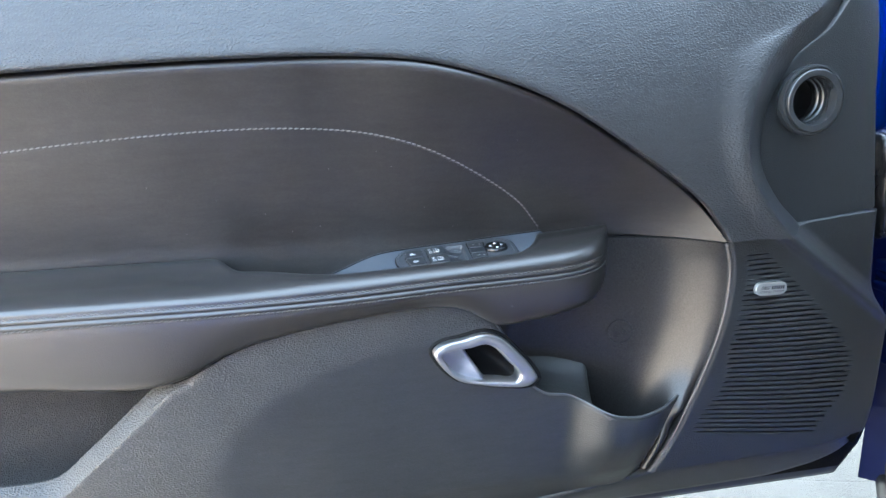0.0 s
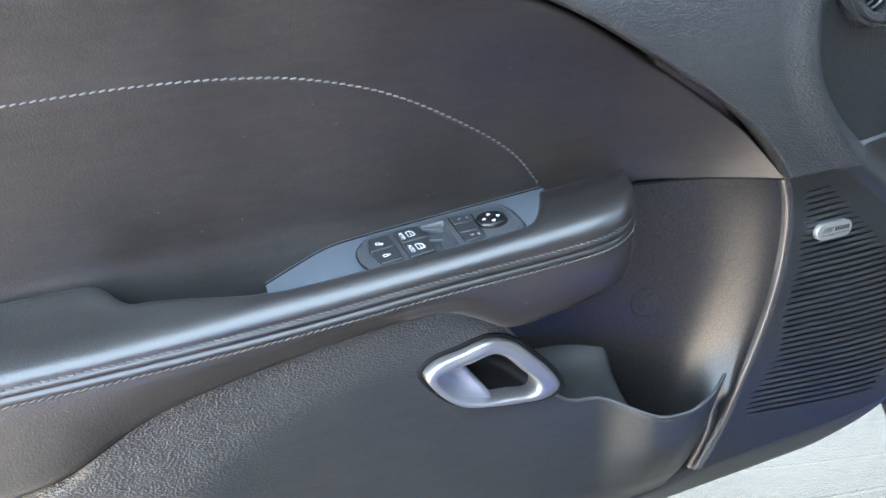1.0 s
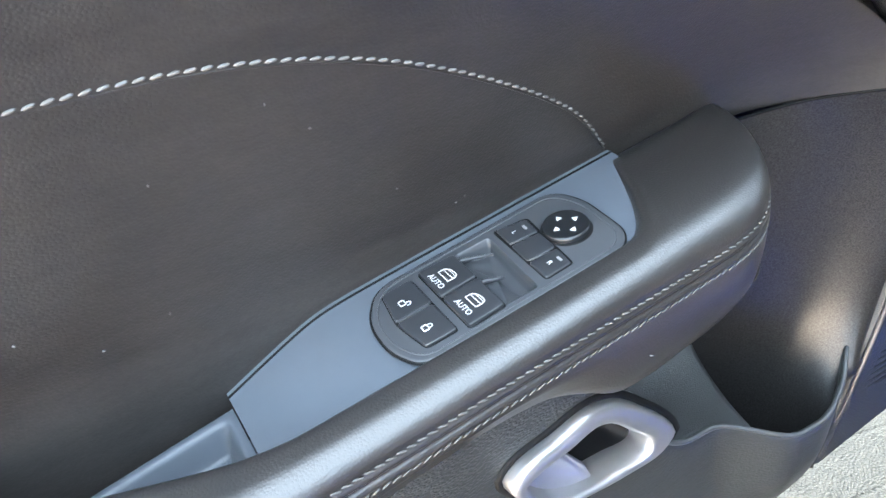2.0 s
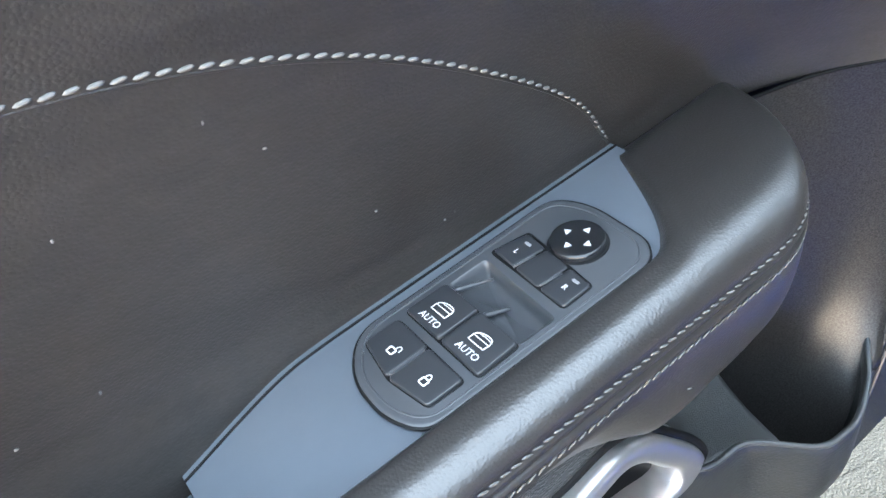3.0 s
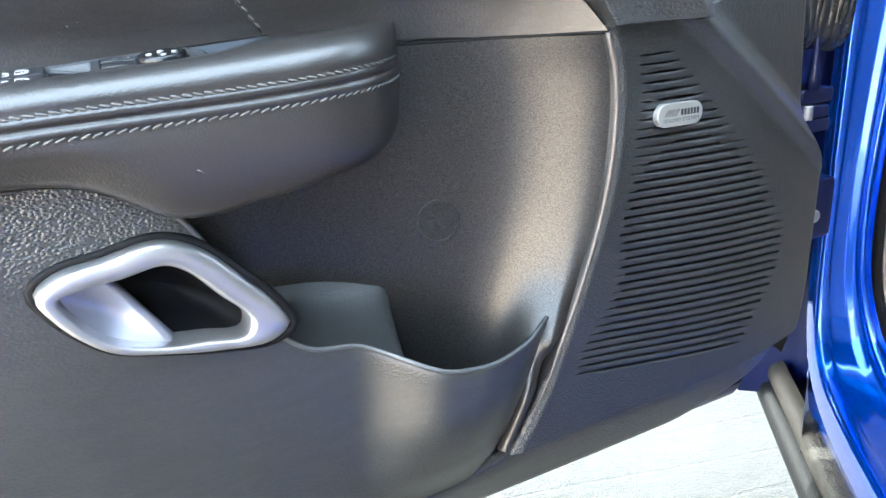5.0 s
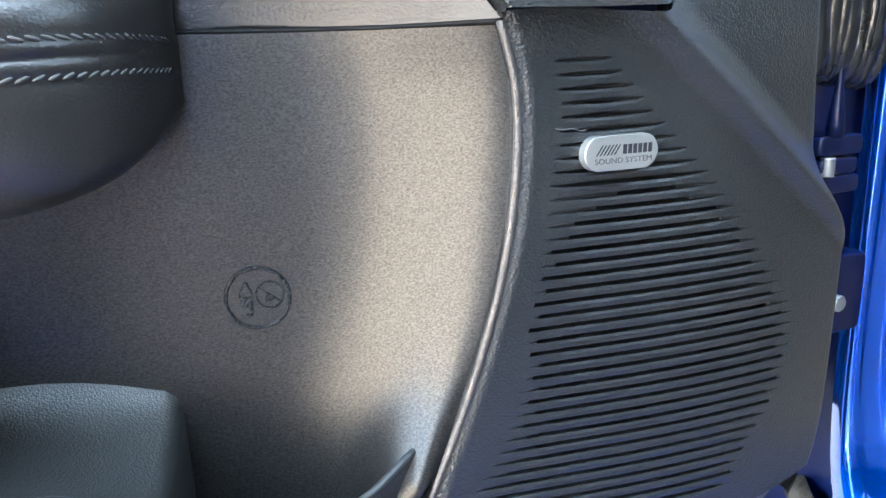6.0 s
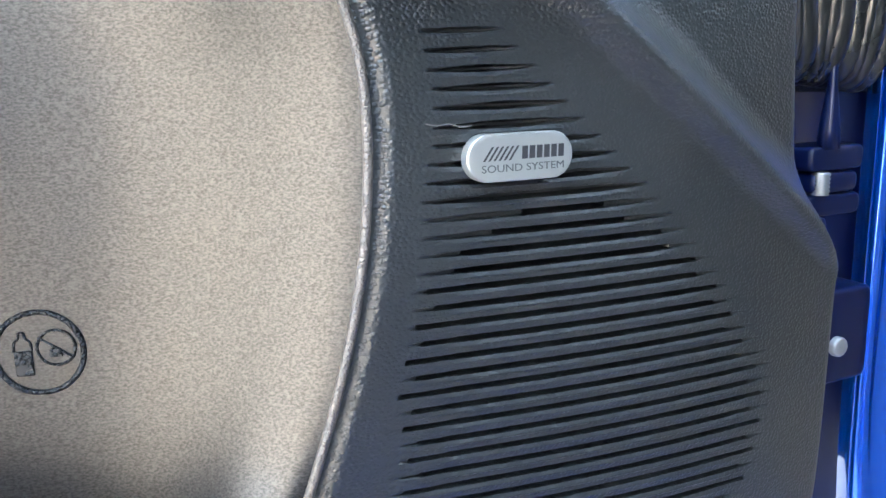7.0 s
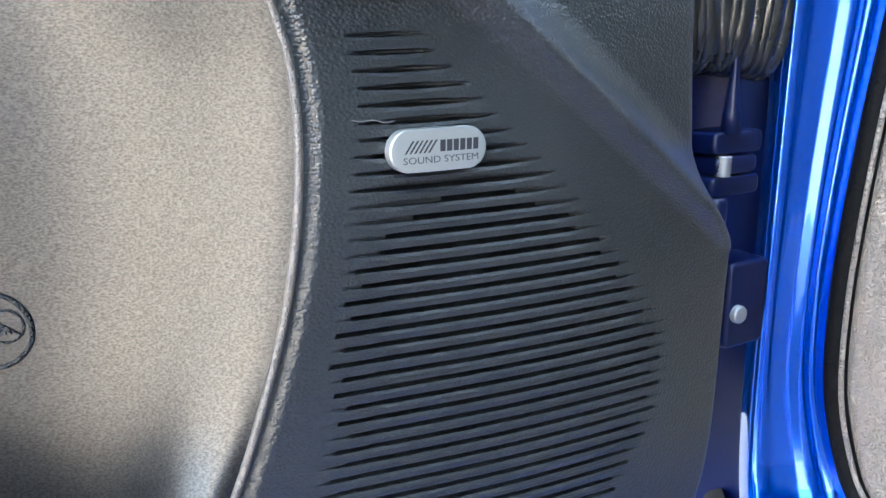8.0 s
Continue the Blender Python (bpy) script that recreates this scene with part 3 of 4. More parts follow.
def build_switches():
    unit = tagged(new("window_switch_unit"), "black switch unit with window, lock and mirror buttons", "switch panel")
    bez = rounded([(-.060, .0305), (.066, .0295), (.0745, .050), (.072, .088), (.062, .0985), (-.068, .0965), (-.0765, .078), (-.0755, .052)], .016, 7)
    well = rounded([(-.0118, .0385), (.0124, .0388), (.0080, .0918), (-.0136, .0914)], .003, 5)
    part("bezel", holed(bez, well, on(0), -.003, .0010, .0022), M_SWITCH, unit)
    part("bezel_gap", tube([on(0)(u, v, -.0004) for u, v in bez + bez[:1]], .0009, 6), M_DARK, unit)

    ridge = [(-.003 + (u + .003) * .945, .064 + (v - .064) * .90) for u, v in bez]
    part("bezel_step", tube([on(0)(u, v, .0008) for u, v in ridge + ridge[:1]], .0006, 6), M_SWITCH, unit)

    def button(name, corners, h):
        return part(name, prism(rounded(corners, .0022, 4), on(0), 0, h, .0008), M_BUTTON, unit)

    # dark gaps round the button groups
    for gap in ([(-.0606, .0385), (-.0405, .0385), (-.0415, .0895), (-.0612, .0890), (-.0650, .064)], [(-.0362, .0370), (-.0116, .0377), (-.0132, .0922), (-.0372, .0925)],
                [(.0165, .0365), (.0395, .0405), (.0330, .0905), (.0135, .0908)]):
        part("button_gap", prism(rounded(gap, .003, 4), on(0), -.001, .0012, .0002), M_DARK, unit)
    lock_a = button("lock_button", [(-.0600, .0392), (-.0412, .0392), (-.0415, .0628), (-.0643, .0628)], .0026)
    lock_b = button("lock_button", [(-.0645, .0642), (-.0418, .0642), (-.0422, .0886), (-.0608, .0882)], .0026)
    part("ridge", prism(rounded([(-.063, .0632), (-.044, .0632), (-.044, .0646), (-.063, .0646)], .0006), on(0), 0, .0033, .0004), M_SWITCH, unit)
    win_a = button("window_button", [(-.0356, .0378), (-.0122, .0385), (-.0127, .0632), (-.0360, .0634)], .0030)
    win_b = button("window_button", [(-.0360, .0646), (-.0127, .0644), (-.0138, .0910), (-.0367, .0917)], .0030)
    # the open well before the window buttons
    n = len(well)
    cu, cv = sum(p[0] for p in well) / n, sum(p[1] for p in well) / n
    rows = []
    for f, h in ((1.0, .0011), (.97, .0006), (.95, -.004), (.92, -.0075), (.85, -.009), (.4, -.0092), (.02, -.0092)):
        rows.append([on(0)(cu + (u - cu) * f, cv + (v - cv) * f, h + (.0045 * smooth(.0, -.012, u) if h < -.002 else 0)) for u, v in well])
    part("finger_well", mesh(rows, True, False, True), M_SWITCH, unit, "open finger well before the window buttons")
    for v0 in (.0420, .0655):
        part("finger_rib", tube([on(0)(u, v0 + .3 * (u + .0115), -.0005 - .003 * (u + .0118) / .02) for u in np.linspace(-.0118, .0005 + (.008 if v0 < .05 else 0), 6)], lambda t: .0016 - .0008 * t, 8), M_SWITCH, unit)
    mir_a = button("mirror_button", [(.0184, .0374), (.0376, .0418), (.0357, .0560), (.0170, .0535)], .0020)
    mir_m = button("mirror_button", [(.0168, .0548), (.0356, .0572), (.0340, .0735), (.0152, .0722)], .0018)
    mir_b = button("mirror_button", [(.0152, .0734), (.0338, .0748), (.0322, .0895), (.0143, .0899)], .0020)
    for v0 in (.0545, .0730):
        part("ridge", tube([on(0)(.0165 + t * .012, v0 + .002 * t, .0023) for t in (0, .5, 1)], .0006, 6), M_SWITCH, unit)
    # mirror knob
    ku, kv = .0488, .0650
    ring = [(ku + .0151 * math.cos(t), kv + .0151 * math.sin(t)) for t in np.linspace(0, 2 * math.pi, 40, endpoint=False)]
    part("knob_gap", prism(ring, on(0), -.001, .0013, .0002), M_DARK, unit)
    prof = [(.0138, .0010), (.0137, .0034), (.0133, .0043), (.0125, .0048), (.0110, .0047), (.0092, .0044), (.0060, .0042), (.0004, .0041)]
    rows = [[on(0)(ku + r * math.cos(t), kv + r * math.sin(t), h) for t in np.linspace(0, 2 * math.pi, 40, endpoint=False)] for r, h in prof]
    knob = part("mirror_knob", mesh(rows, True, False, True), M_KNOB, unit, "round black mirror adjuster")
    for k in range(4):
        a = k * math.pi / 2
        c, sn = math.cos(a), math.sin(a)
        tri = [(.0088, 0), (.0058, .0018), (.0058, -.0018)]
        part("arrow", prism([(ku + r * c - w * sn, kv + r * sn + w * c) for r, w in tri], on(0), .003, .0049, .0001), M_WHITE, knob)

    # white symbols, read from the driver's side
    def mark(body, u, v, h, size, owner, bold=0.0):
        words(body, size, lambda a, b, e: on(h)(u + b, v + a, e), M_WHITE, owner, "lettering", "", bold)

    def glyph_car(u, v, h, owner):
        arc = crv([(-.0050, -.0028), (-.0046, .0012), (-.0020, .0032), (.0040, .0034), (.0050, .0020), (.0050, -.0028)], 30)
        part("window_symbol", tube([on(h)(u + b, v + a, .0001) for a, b in arc + [arc[0]]], .00032, 6), M_WHITE, owner)
        part("window_symbol", tube([on(h)(u + b, v + a, .0001) for a, b in ((-.0049, .0004), (0, .0004), (.0050, .0004))], .00028, 6), M_WHITE, owner)
        part("window_symbol", tube([on(h)(u + b, v + a, .0001) for a, b in ((-.0026, .0024), (.0010, .0026), (.0042, .0024))], .00022, 6), M_WHITE, owner)

    for owner, v in ((win_a, .0512), (win_b, .0782)):
        glyph_car(-.0240, v, .0030, owner)
        mark("AUTO", -.0318, v + .0004, .0030, .0050, owner, .00003)
    for owner, v0, shift in ((lock_a, .0530, .0022), (lock_b, .0774, 0.0)):
        box = rounded([(-.0562, v0 - .0019), (-.0562, v0 + .0019), (-.0530, v0 + .0019), (-.0530, v0 - .0019)], .0008)
        part("lock_symbol", tube([on(0)(a, b, .0027) for a, b in box + box[:1]], .00042, 6), M_WHITE, owner)
        loop = [(-.0532, v0 - .0012 + shift), (-.0514, v0 - .0012 + shift), (-.0504, v0 + shift), (-.0514, v0 + .0012 + shift), (-.0532, v0 + .0012 + shift)]
        part("lock_symbol", tube([on(0)(a, b, .0027) for a, b in crv(loop, 16)], .0003, 6), M_WHITE, owner)
    mark("L", .0250, .0470, .0020, .0040, mir_a, .00008)
    mark("R", .0232, .0818, .0020, .0040, mir_b, .00008)
    for owner, u, v in ((mir_a, .0322, .0478), (mir_b, .0290, .0830)):
        part("indicator", prism(rounded([(u - .0007, v - .0020), (u + .0009, v - .0020), (u + .0007, v + .0020), (u - .0009, v + .0020)], .0004), on(0), .001, .0022, .0001), M_GREY, owner)


build_switches()


def build_grip():
    """The pull grip in front of the switches: a shallow tray with a pale rim."""
    ss = list(np.linspace(-.30, -.17, 90)) + list(np.linspace(-.169, -.1535, 16))
    rows = []
    for q in [.010, .018, .0215] + list(np.linspace(.023, .060, 26)) + list(np.linspace(.064, .0985, 8)):
        row = []
        for s in ss:
            deep = smooth(.0285, .037, q - .0006 * math.sin(s * 40)) * smooth(-.1575, -.166, s)
            rib = .0005 * math.sin(2 * math.pi * (s + .5 * q) / .0045) * smooth(.75, 1.0, deep)
            row.append(O(s, q, .6300 + .12 * (s + .153) - .018 * deep - .10 * max(0.0, q - .03) * (1 - deep) + rib - .02 * smooth(.0235, .0215, q)))
        rows.append(row)
    part("pull_grip", mesh(rows), M_PLATE, door, "grey plastic tray of the pull grip")


build_grip()


# ---- scoop with the bottle holder
# the scoop's wall turns towards the seat, steepest shortly before the seam, and rolls over into it
SCOOP_TURN = table([(0, 0), (.1, .0033), (.2, .0133), (.3, .030), (.4, .0513), (.5, .075), (.6, .1045), (.7, .1465), (.78, .1937), (.85, .2434), (.9, .2799), (.95, .3129), (1.0, .3384)])


def d_scoop(x, z):
    s = min(1.0, max(0.0, (x - .13) / (C_X(z) - .13)))
    turn = SCOOP_TURN(s) / SCOOP_TURN(1.0)
    bowl = .34 * (soft(.482 - max(z, .40), .020) - .001) * smooth(.74, .90, s) * (1 - smooth(.95, 1.0, s))
    return -.0233 - .0778 * turn - bowl + .024 * smooth(.44, .415, z) * smooth(.88, .98, s)


def build_scoop():
    rows = []
    for z in np.linspace(.6625, .360, 64):
        cx = C_X(z)
        rows.append([W(x, d_scoop(x, z), z) for x in np.linspace(.05, cx, 60)])
    return part("scoop", mesh(rows), M_SCOOP, door, "matt moulded scoop behind the bottle holder")


scoop = build_scoop()


def build_shelf():
    prof = [(-.019, .520), (-.021, .503), (-.026, .489), (-.037, .479), (-.052, .474), (-.075, .473), (-.106, .475), (-.118, .473)]
    rows = []
    for x, dz, dd in ((.094, .007, 0), (.12, .005, 0), (.14, .003, 0), (.17, 0, 0), (.184, -.001, 0), (.189, -.004, 0), (.1915, -.012, 0), (.193, -.05, 0), (.194, -.15, 0)):
        rows.append([W(x, max(d, d_low(x, min(z + dz, .47)) + .006), z + dz - .012 * smooth(.14, .19, x) * smooth(-.03, -.104, d)) for d, z in crv(prof, 24)])
    part("shelf", mesh(rows), M_SHELF, door, "moulded ledge beside the bottle holder")
    floor = [[W(x, d, .352) for x in np.linspace(.185, .285, 8)] for d in np.linspace(-.098, .0, 8)]
    part("holder_floor", mesh(floor), M_LINER, door)



def build_icon():
    def on_scoop(u, v, h=0.0):
        x, z = .2345 + u, .5305 + v
        return W(x, d_scoop(x, z) - .0004 - h, z)

    t = np.linspace(0, 2 * math.pi, 49)
    part("holder_emblem", tube([on_scoop(.0162 * math.cos(a), .0162 * math.sin(a)) for a in t], .0011, 6), M_LINER, scoop, "moulded bottle pictogram")
    part("holder_emblem", tube([on_scoop(.0062 + .0070 * math.cos(a), .0015 + .0070 * math.sin(a)) for a in t], .0006, 6), M_LINER, scoop)
    part("holder_emblem", prism(rounded([(-.0092, -.009), (-.0028, -.009), (-.0028, .001), (-.0092, .001)], .0006), lambda u, v, h: on_scoop(u, v, h), -.001, .0006, .0003), M_LINER, scoop)
    neck = crv([(-.0092, .001), (-.0088, .0045), (-.0072, .0062), (-.0070, .0082), (-.0050, .0082), (-.0048, .0062), (-.0032, .0045), (-.0028, .001)], 24)
    part("holder_emblem", tube([on_scoop(a, b) for a, b in neck], .0005, 6), M_LINER, scoop)
    part("holder_emblem", prism([(.0036, -.002), (.0082, -.002), (.0078, .0012), (.0040, .0012)], lambda u, v, h: on_scoop(u, v, h), -.001, .0006, .0002), M_LINER, scoop)
    part("holder_emblem", tube([on_scoop(.0062 + a * .0062, .0015 - a * .0045) for a in (-1, 0, 1)], .0005, 6), M_LINER, scoop)


build_icon()
# Black tube draws the dark seam between insert and scoop.
part("joint_shadow", tube([W(x, min(d_insert(x, .664), d_scoop(x, .662)) + .0006, .6634 + .0008 * smooth(.30, .356, x)) for x in np.linspace(.16, .357, 40)], .0013, 8), M_DARK, door)


# ---- lower panel with rim, map pocket edge and bottle holder bulge
LOW_TOP = [(-.65, .434), (-.50, .434), (-.460, .434), (-.444, .4357), (-.429, .4425), (-.409, .460), (-.376, .490), (-.330, .533), (-.312, .548), (-.284, .560),
           (-.235, .588), (-.187, .602), (-.114, .614), (-.051, .621), (0, .621), (.026, .613), (.046, .600), (.066, .578), (.088, .535), (.108, .497),
           (.128, .481), (.157, .4755), (.185, .464), (.215, .4525), (.250, .4475), (.285, .4485), (.308, .4535), (.321, .452)]
HANDLE_C = (.026, .534)
HANDLE_IN = [(-.024, .550), (-.012, .553), (.006, .554), (.026, .556), (.035, .551), (.050, .534), (.063, .518), (.061, .510), (.040, .512), (.015, .516), (-.007, .525), (-.018, .538)]
HANDLE_IN = [(HANDLE_C[0] + (s - HANDLE_C[0]) * 1.12, HANDLE_C[1] + (z - HANDLE_C[1]) * 1.13) for s, z in HANDLE_IN]
LOW_BOT = [(-.65, .322), (-.40, .320), (-.2, .318), (0, .318), (.07, .320), (.16, .327), (.22, .334), (.268, .342)]


def d_low(x, z):
    cx = C_X(z)
    t = min(1.0, max(0.0, (x - .150) / (cx - .150)))
    bulge = smooth(0, .42, t) * (1 - smooth(.52, 1.0, t)) * .030 * smooth(.325, .42, z)
    edge = .014 * smooth(.75, 1.0, t)
    return -.105 - bulge + edge - .006 * smooth(-.1, -.5, x) + .012 * smooth(.37, .318, z)


def build_lower():
    n = 300
    a, b = crv(LOW_TOP, n), crv(LOW_BOT, n)

    def lip_in(x):
        return .015 * smooth(-.262, -.30, x)

    rows = []
    rows.append([W(x, d_low(x, z) + .0075 + lip_in(x), z - (.012 if x > -.3 else .07)) for x, z in a])
    for back, dz in ((.0070, -.006), (.0055, .0006), (.0035, .0020), (.0012, .0016)):
        rows.append([W(x, d_low(x, z) + back + lip_in(x), z + dz) for x, z in a])
    edge = np.array(a)

    def lip(p):
        """The pocket's mouth has a flat slanted lip."""
        dist = math.sqrt(((edge - np.array(p)) ** 2).sum(axis=1).min())
        return .015 * max(0.0, 1 - dist / .018) * smooth(-.262, -.30, p[0])

    for v in [0.0, .012, .03, .05, .07, .09] + list(np.linspace(.11, 1, 46)):
        rows.append([W(p[0], d_low(*p) + lip(p) + .0012 * math.exp(-v / .012), p[1]) for p in (lerp(a[i], b[i], v) for i in range(n))])
    rows.append([W(x, d_low(x, z) + .03, z - .004) for x, z in b])
    me = mesh(rows)
    bm = bmesh.new()
    bm.from_mesh(me)
    hole = polar(HANDLE_IN, HANDLE_C, 96)
    span = [math.hypot(p[0] - HANDLE_C[0], p[1] - HANDLE_C[1]) for p in hole]
    gone = []
    for f in bm.faces:
        c = f.calc_center_median()
        s, z = (c.x + K * c.y) / N - HANDLE_C[0], c.z - HANDLE_C[1]
        i = int((math.atan2(z, s) + math.pi) / (2 * math.pi) * 96) % 96
        if math.hypot(s, z) < span[i] + .005:
            gone.append(f)
    bmesh.ops.delete(bm, geom=gone, context="FACES")
    bm.to_mesh(me)
    bm.free()
    low = part("lower_panel", me, M_LOWER, door, "grained dark plastic lower panel with bottle holder bulge")
    # Rim tube is paler than the panel, with its highlight in the colour.
    rim = [W(x, d_low(x, z) + .0022, z + .0012) for x, z in a if x > -.02]
    part("panel_rim", tube(rim, .0019, 8), M_RIM_HIGHLIGHT, low, "smooth rim of the bottle holder, its highlight in the colour")
    # liner of the map pocket
    prof = [(-.090, .566), (-.05, .562), (-.035, .54), (-.034, .45), (-.045, .405), (-.085, .400), (-.096, .415)]
    rows = [[W(x, d, z) for x in np.linspace(-.65, -.255, 20)] for d, z in crv(prof, 30)]
    part("map_pocket", mesh(rows), M_LINER, door, "dark lined map pocket")
    wall = [[W(x, d, z) for d in np.linspace(-.095, -.03, 6)] for x, z in ((-.262, .57), (-.275, .50), (-.285, .40))]
    part("pocket_end", mesh(wall), M_LINER, door)


build_lower()
build_shelf()


def build_bottom():
    n = 80
    top = crv([(-.65, .324), (-.2, .320), (.07, .322), (.24, .342), (.30, .352), (.34, .353), (.45, .355), (.53, .356), (.575, .358), (.606, .362)], n)
    low = crv([(-.65, .284), (0, .289), (.19, .292), (.40, .295), (.50, .298), (.56, .304), (.598, .317), (.622, .345)], n)
    rows = [[W(x, -.06, z + .006) for x, z in top], [W(x, -.096 + .2 * max(0, x - .45) ** 1.2, z) for x, z in top]]
    for v in (.15, .4, .7, .9, 1):
        rows.append([W(p[0], -.099 + .2 * max(0, p[0] - .45) ** 1.2 + .026 * v ** 1.2, p[1]) for p in (lerp(top[i], low[i], v) for i in range(n))])
    rows.append([W(x, -.03, z) for x, z in low])
    part("bottom_trim", mesh(rows), M_LOWER, door, "bevelled black plastic lower edge trim")


build_bottom()

# ---- wrapped edges along the seams
bead = [W(C_X(z) - .0020, -.1085 + .012 * smooth(.40, .352, z), z) for z in np.linspace(.664, .362, 60)]
part("wrapped_edge", tube(bead, lambda t: .0019 - .0014 * smooth(.62, .95, t), 10), M_EDGE, door, "wrapped seam edge, its highlight partly in the pale colour")
last = crv(A_PTS, 150)[136:149]
part("wrapped_edge", tube([W(x + .002, -.113, z + .001) for x, z in last], lambda t: .0006 + .0014 * t, 8), M_EDGE, door)


# ---- handle
def build_handle():
    outer = [(-.041, .556), (-.031, .565), (-.005, .570), (.024, .5745), (.043, .568), (.066, .546), (.091, .514), (.094, .505), (.084, .498), (.050, .500), (.018, .507),
             (-.008, .515), (-.022, .526), (-.035, .542)]
    inner, c = HANDLE_IN, HANDLE_C
    n = 96
    a, b = polar(outer, c, n), polar(inner, c, n)
    prof = [(-.02, .085), (0, .1005), (.03, .1055), (.10, .1088), (.22, .1102), (.50, .1108), (.78, .1106), (.88, .1098), (.95, .1078), (1.0, .1030), (1.02, .085)]
    rows = [[O(*(lambda p: (p[0], q - .05 * (p[0] - .02), p[1]))(lerp(a[i], b[i], v))) for i in range(n)] for v, q in prof]
    h = part("door_handle", mesh(rows, True), M_SATIN, door, "satin silver inside door handle")
    cup = [[O(*(lambda p: (p[0], q, p[1]))(lerp(b[i], c, v))) for i in range(n)] for v, q in ((-.06, .096), (0.0, .088), (.25, .070), (.6, .060), (1.0, .058))]
    part("handle_cup", mesh(cup, True), M_DARK, h, "black recess behind the lever")
    blade = []
    for t in np.linspace(0, 1, 14):
        hi, lo = lerp((-.0310, .5545), (-.0040, .5570), t), lerp((-.0170, .5205), (.0260, .5110), t)
        row = []
        for u in np.linspace(0, 1, 12):
            p = lerp(hi, lo, u)
            row.append(O(p[0], .1010 - .007 * math.sin(math.pi * min(1, t * 1.0)) * math.sin(math.pi * u) - .012 * max(0, t - .93) / .07, p[1]))
        blade.append(row)
    part("lever", mesh(blade), M_LEVER, h, "satin lilac-grey release lever")
    # Black tube stands for the shadow in the gap round the handle.
    ring = [lerp(c, p, 1.028) for p in a]
    part("handle_gap_shade", tube([O(p[0], .1005, p[1]) for p in ring] + [O(ring[0][0], .1005, ring[0][1])], .0030, 8), M_DARK, h)


build_handle()

# ---- speaker panel
EDGE_X = table([(.325, .580), (.337, .592), (.362, .609), (.39, .617), (.421, .620), (.463, .6215), (.50, .6225), (.519, .622), (.535, .613), (.551, .602), (.566, .595),
                (.608, .590), (.664, .586), (.69, .585)])
SLOT_L = table([(.36, .325), (.406, .334), (.451, .361), (.48, .369), (.50, .370), (.527, .374), (.559, .380), (.585, .383), (.617, .388), (.645, .384)])
SLOT_R = table([(.37, .500), (.383, .514), (.424, .542), (.442, .556), (.465, .563), (.49, .566), (.514, .550), (.536, .532), (.567, .502), (.593, .473), (.613, .451), (.647, .417)])
SLIT_L = table([(.38, .352), (.41, .355), (.45, .368), (.476, .373), (.50, .371), (.514, .372), (.527, .376), (.539, .380), (.553, .387), (.565, .400), (.572, .409), (.579, .430)])
SLIT_R = table([(.38, .508), (.424, .540), (.442, .553), (.466, .560), (.49, .556), (.515, .541), (.541, .521), (.554, .506), (.567, .486), (.574, .472), (.579, .456)])
SPLIT_Z = table([(.35, .6685), (.396, .6705), (.437, .668), (.453, .670), (.462, .678), (.498, .6825), (.548, .686), (.60, .688)])
CREASE_Z = table([(.25, .348), (.34, .352), (.45, .354), (.53, .355), (.60, .360)])
PITCH, SLOTS = .00672, 38


def slot_z(k, x):
    return .6455 - PITCH * k + (.03 - .0045 * k) * (x - .38)


def d_speaker(x, z):
    d = -.1075 + .55 * max(0.0, x - .42) ** 2
    ux, uz = .2020, -.1550
    L = math.hypot(ux, uz)
    m = ((x - .434) * -uz + (z - .672) * ux) / L
    d += .012 * smooth(.002, .026, m) - .0085 * math.exp(-(m / .0080) ** 2)
    d += .010 * smooth(EDGE_X(z) - .012, EDGE_X(z) + .002, x) ** 2
    return d + .003 * smooth(C_X(z) + .008, C_X(z), x)


def groove(k, x):
    """Depth of the slot nearest to the fractional slot number k."""
    i = round(k)
    if i < 0 or i >= SLOTS:
        return 0.0
    z = slot_z(i, x)
    zc = slot_z(i, .45)
    l, r = SLOT_L(zc), SLOT_R(zc)
    off = k - i
    ends = min(1.0, max(0.0, (x - l) / .026)) ** .7 * min(1.0, max(0.0, (r - x) / .026)) ** .7
    if ends <= 0:
        return 0.0
    w = .22 if zc > .581 else .21
    slim = .25 + .75 * ends
    if off < 0:
        prof = max(0.0, 1 - (off / (w * slim)) ** 4)
    else:
        floor, wall, brim, cut = (.10, .24, .43, .10) if zc > .581 else (.17, .20, .33, .14)
        k1, k2, k3 = floor * slim, wall * slim, brim * slim
        prof = 1.0 if off < k1 else 1 - (1 - cut) * (off - k1) / (k2 - k1) if off < k2 else max(0.0, cut * (k3 - off) / (k3 - k2))
    deep = (.0075 if zc > .581 else .0036) * ends * prof - .0004 * ends * math.exp(-((off - .42) / .09) ** 2)
    if zc < .581:
        sl, sr = SLIT_L(zc) + .005 * (i % 2), SLIT_R(zc) - .007 * (i % 2)
        open_ = smooth(sl, sl + .003, x) * (1 - smooth(sr - .003, sr, x))
        bridge = 1.0
        for c in (.36, .41, .46, .51, .56):
            b = c + .05 * ((i * .37) % 1.0)
            bridge = min(bridge, smooth(.0007, .0016, abs(x - b)))
        if abs(off) < .165:
            deep += .016 * open_ * (.5 + .5 * bridge) * (1 - (abs(off) / .165) ** 8)
    return deep


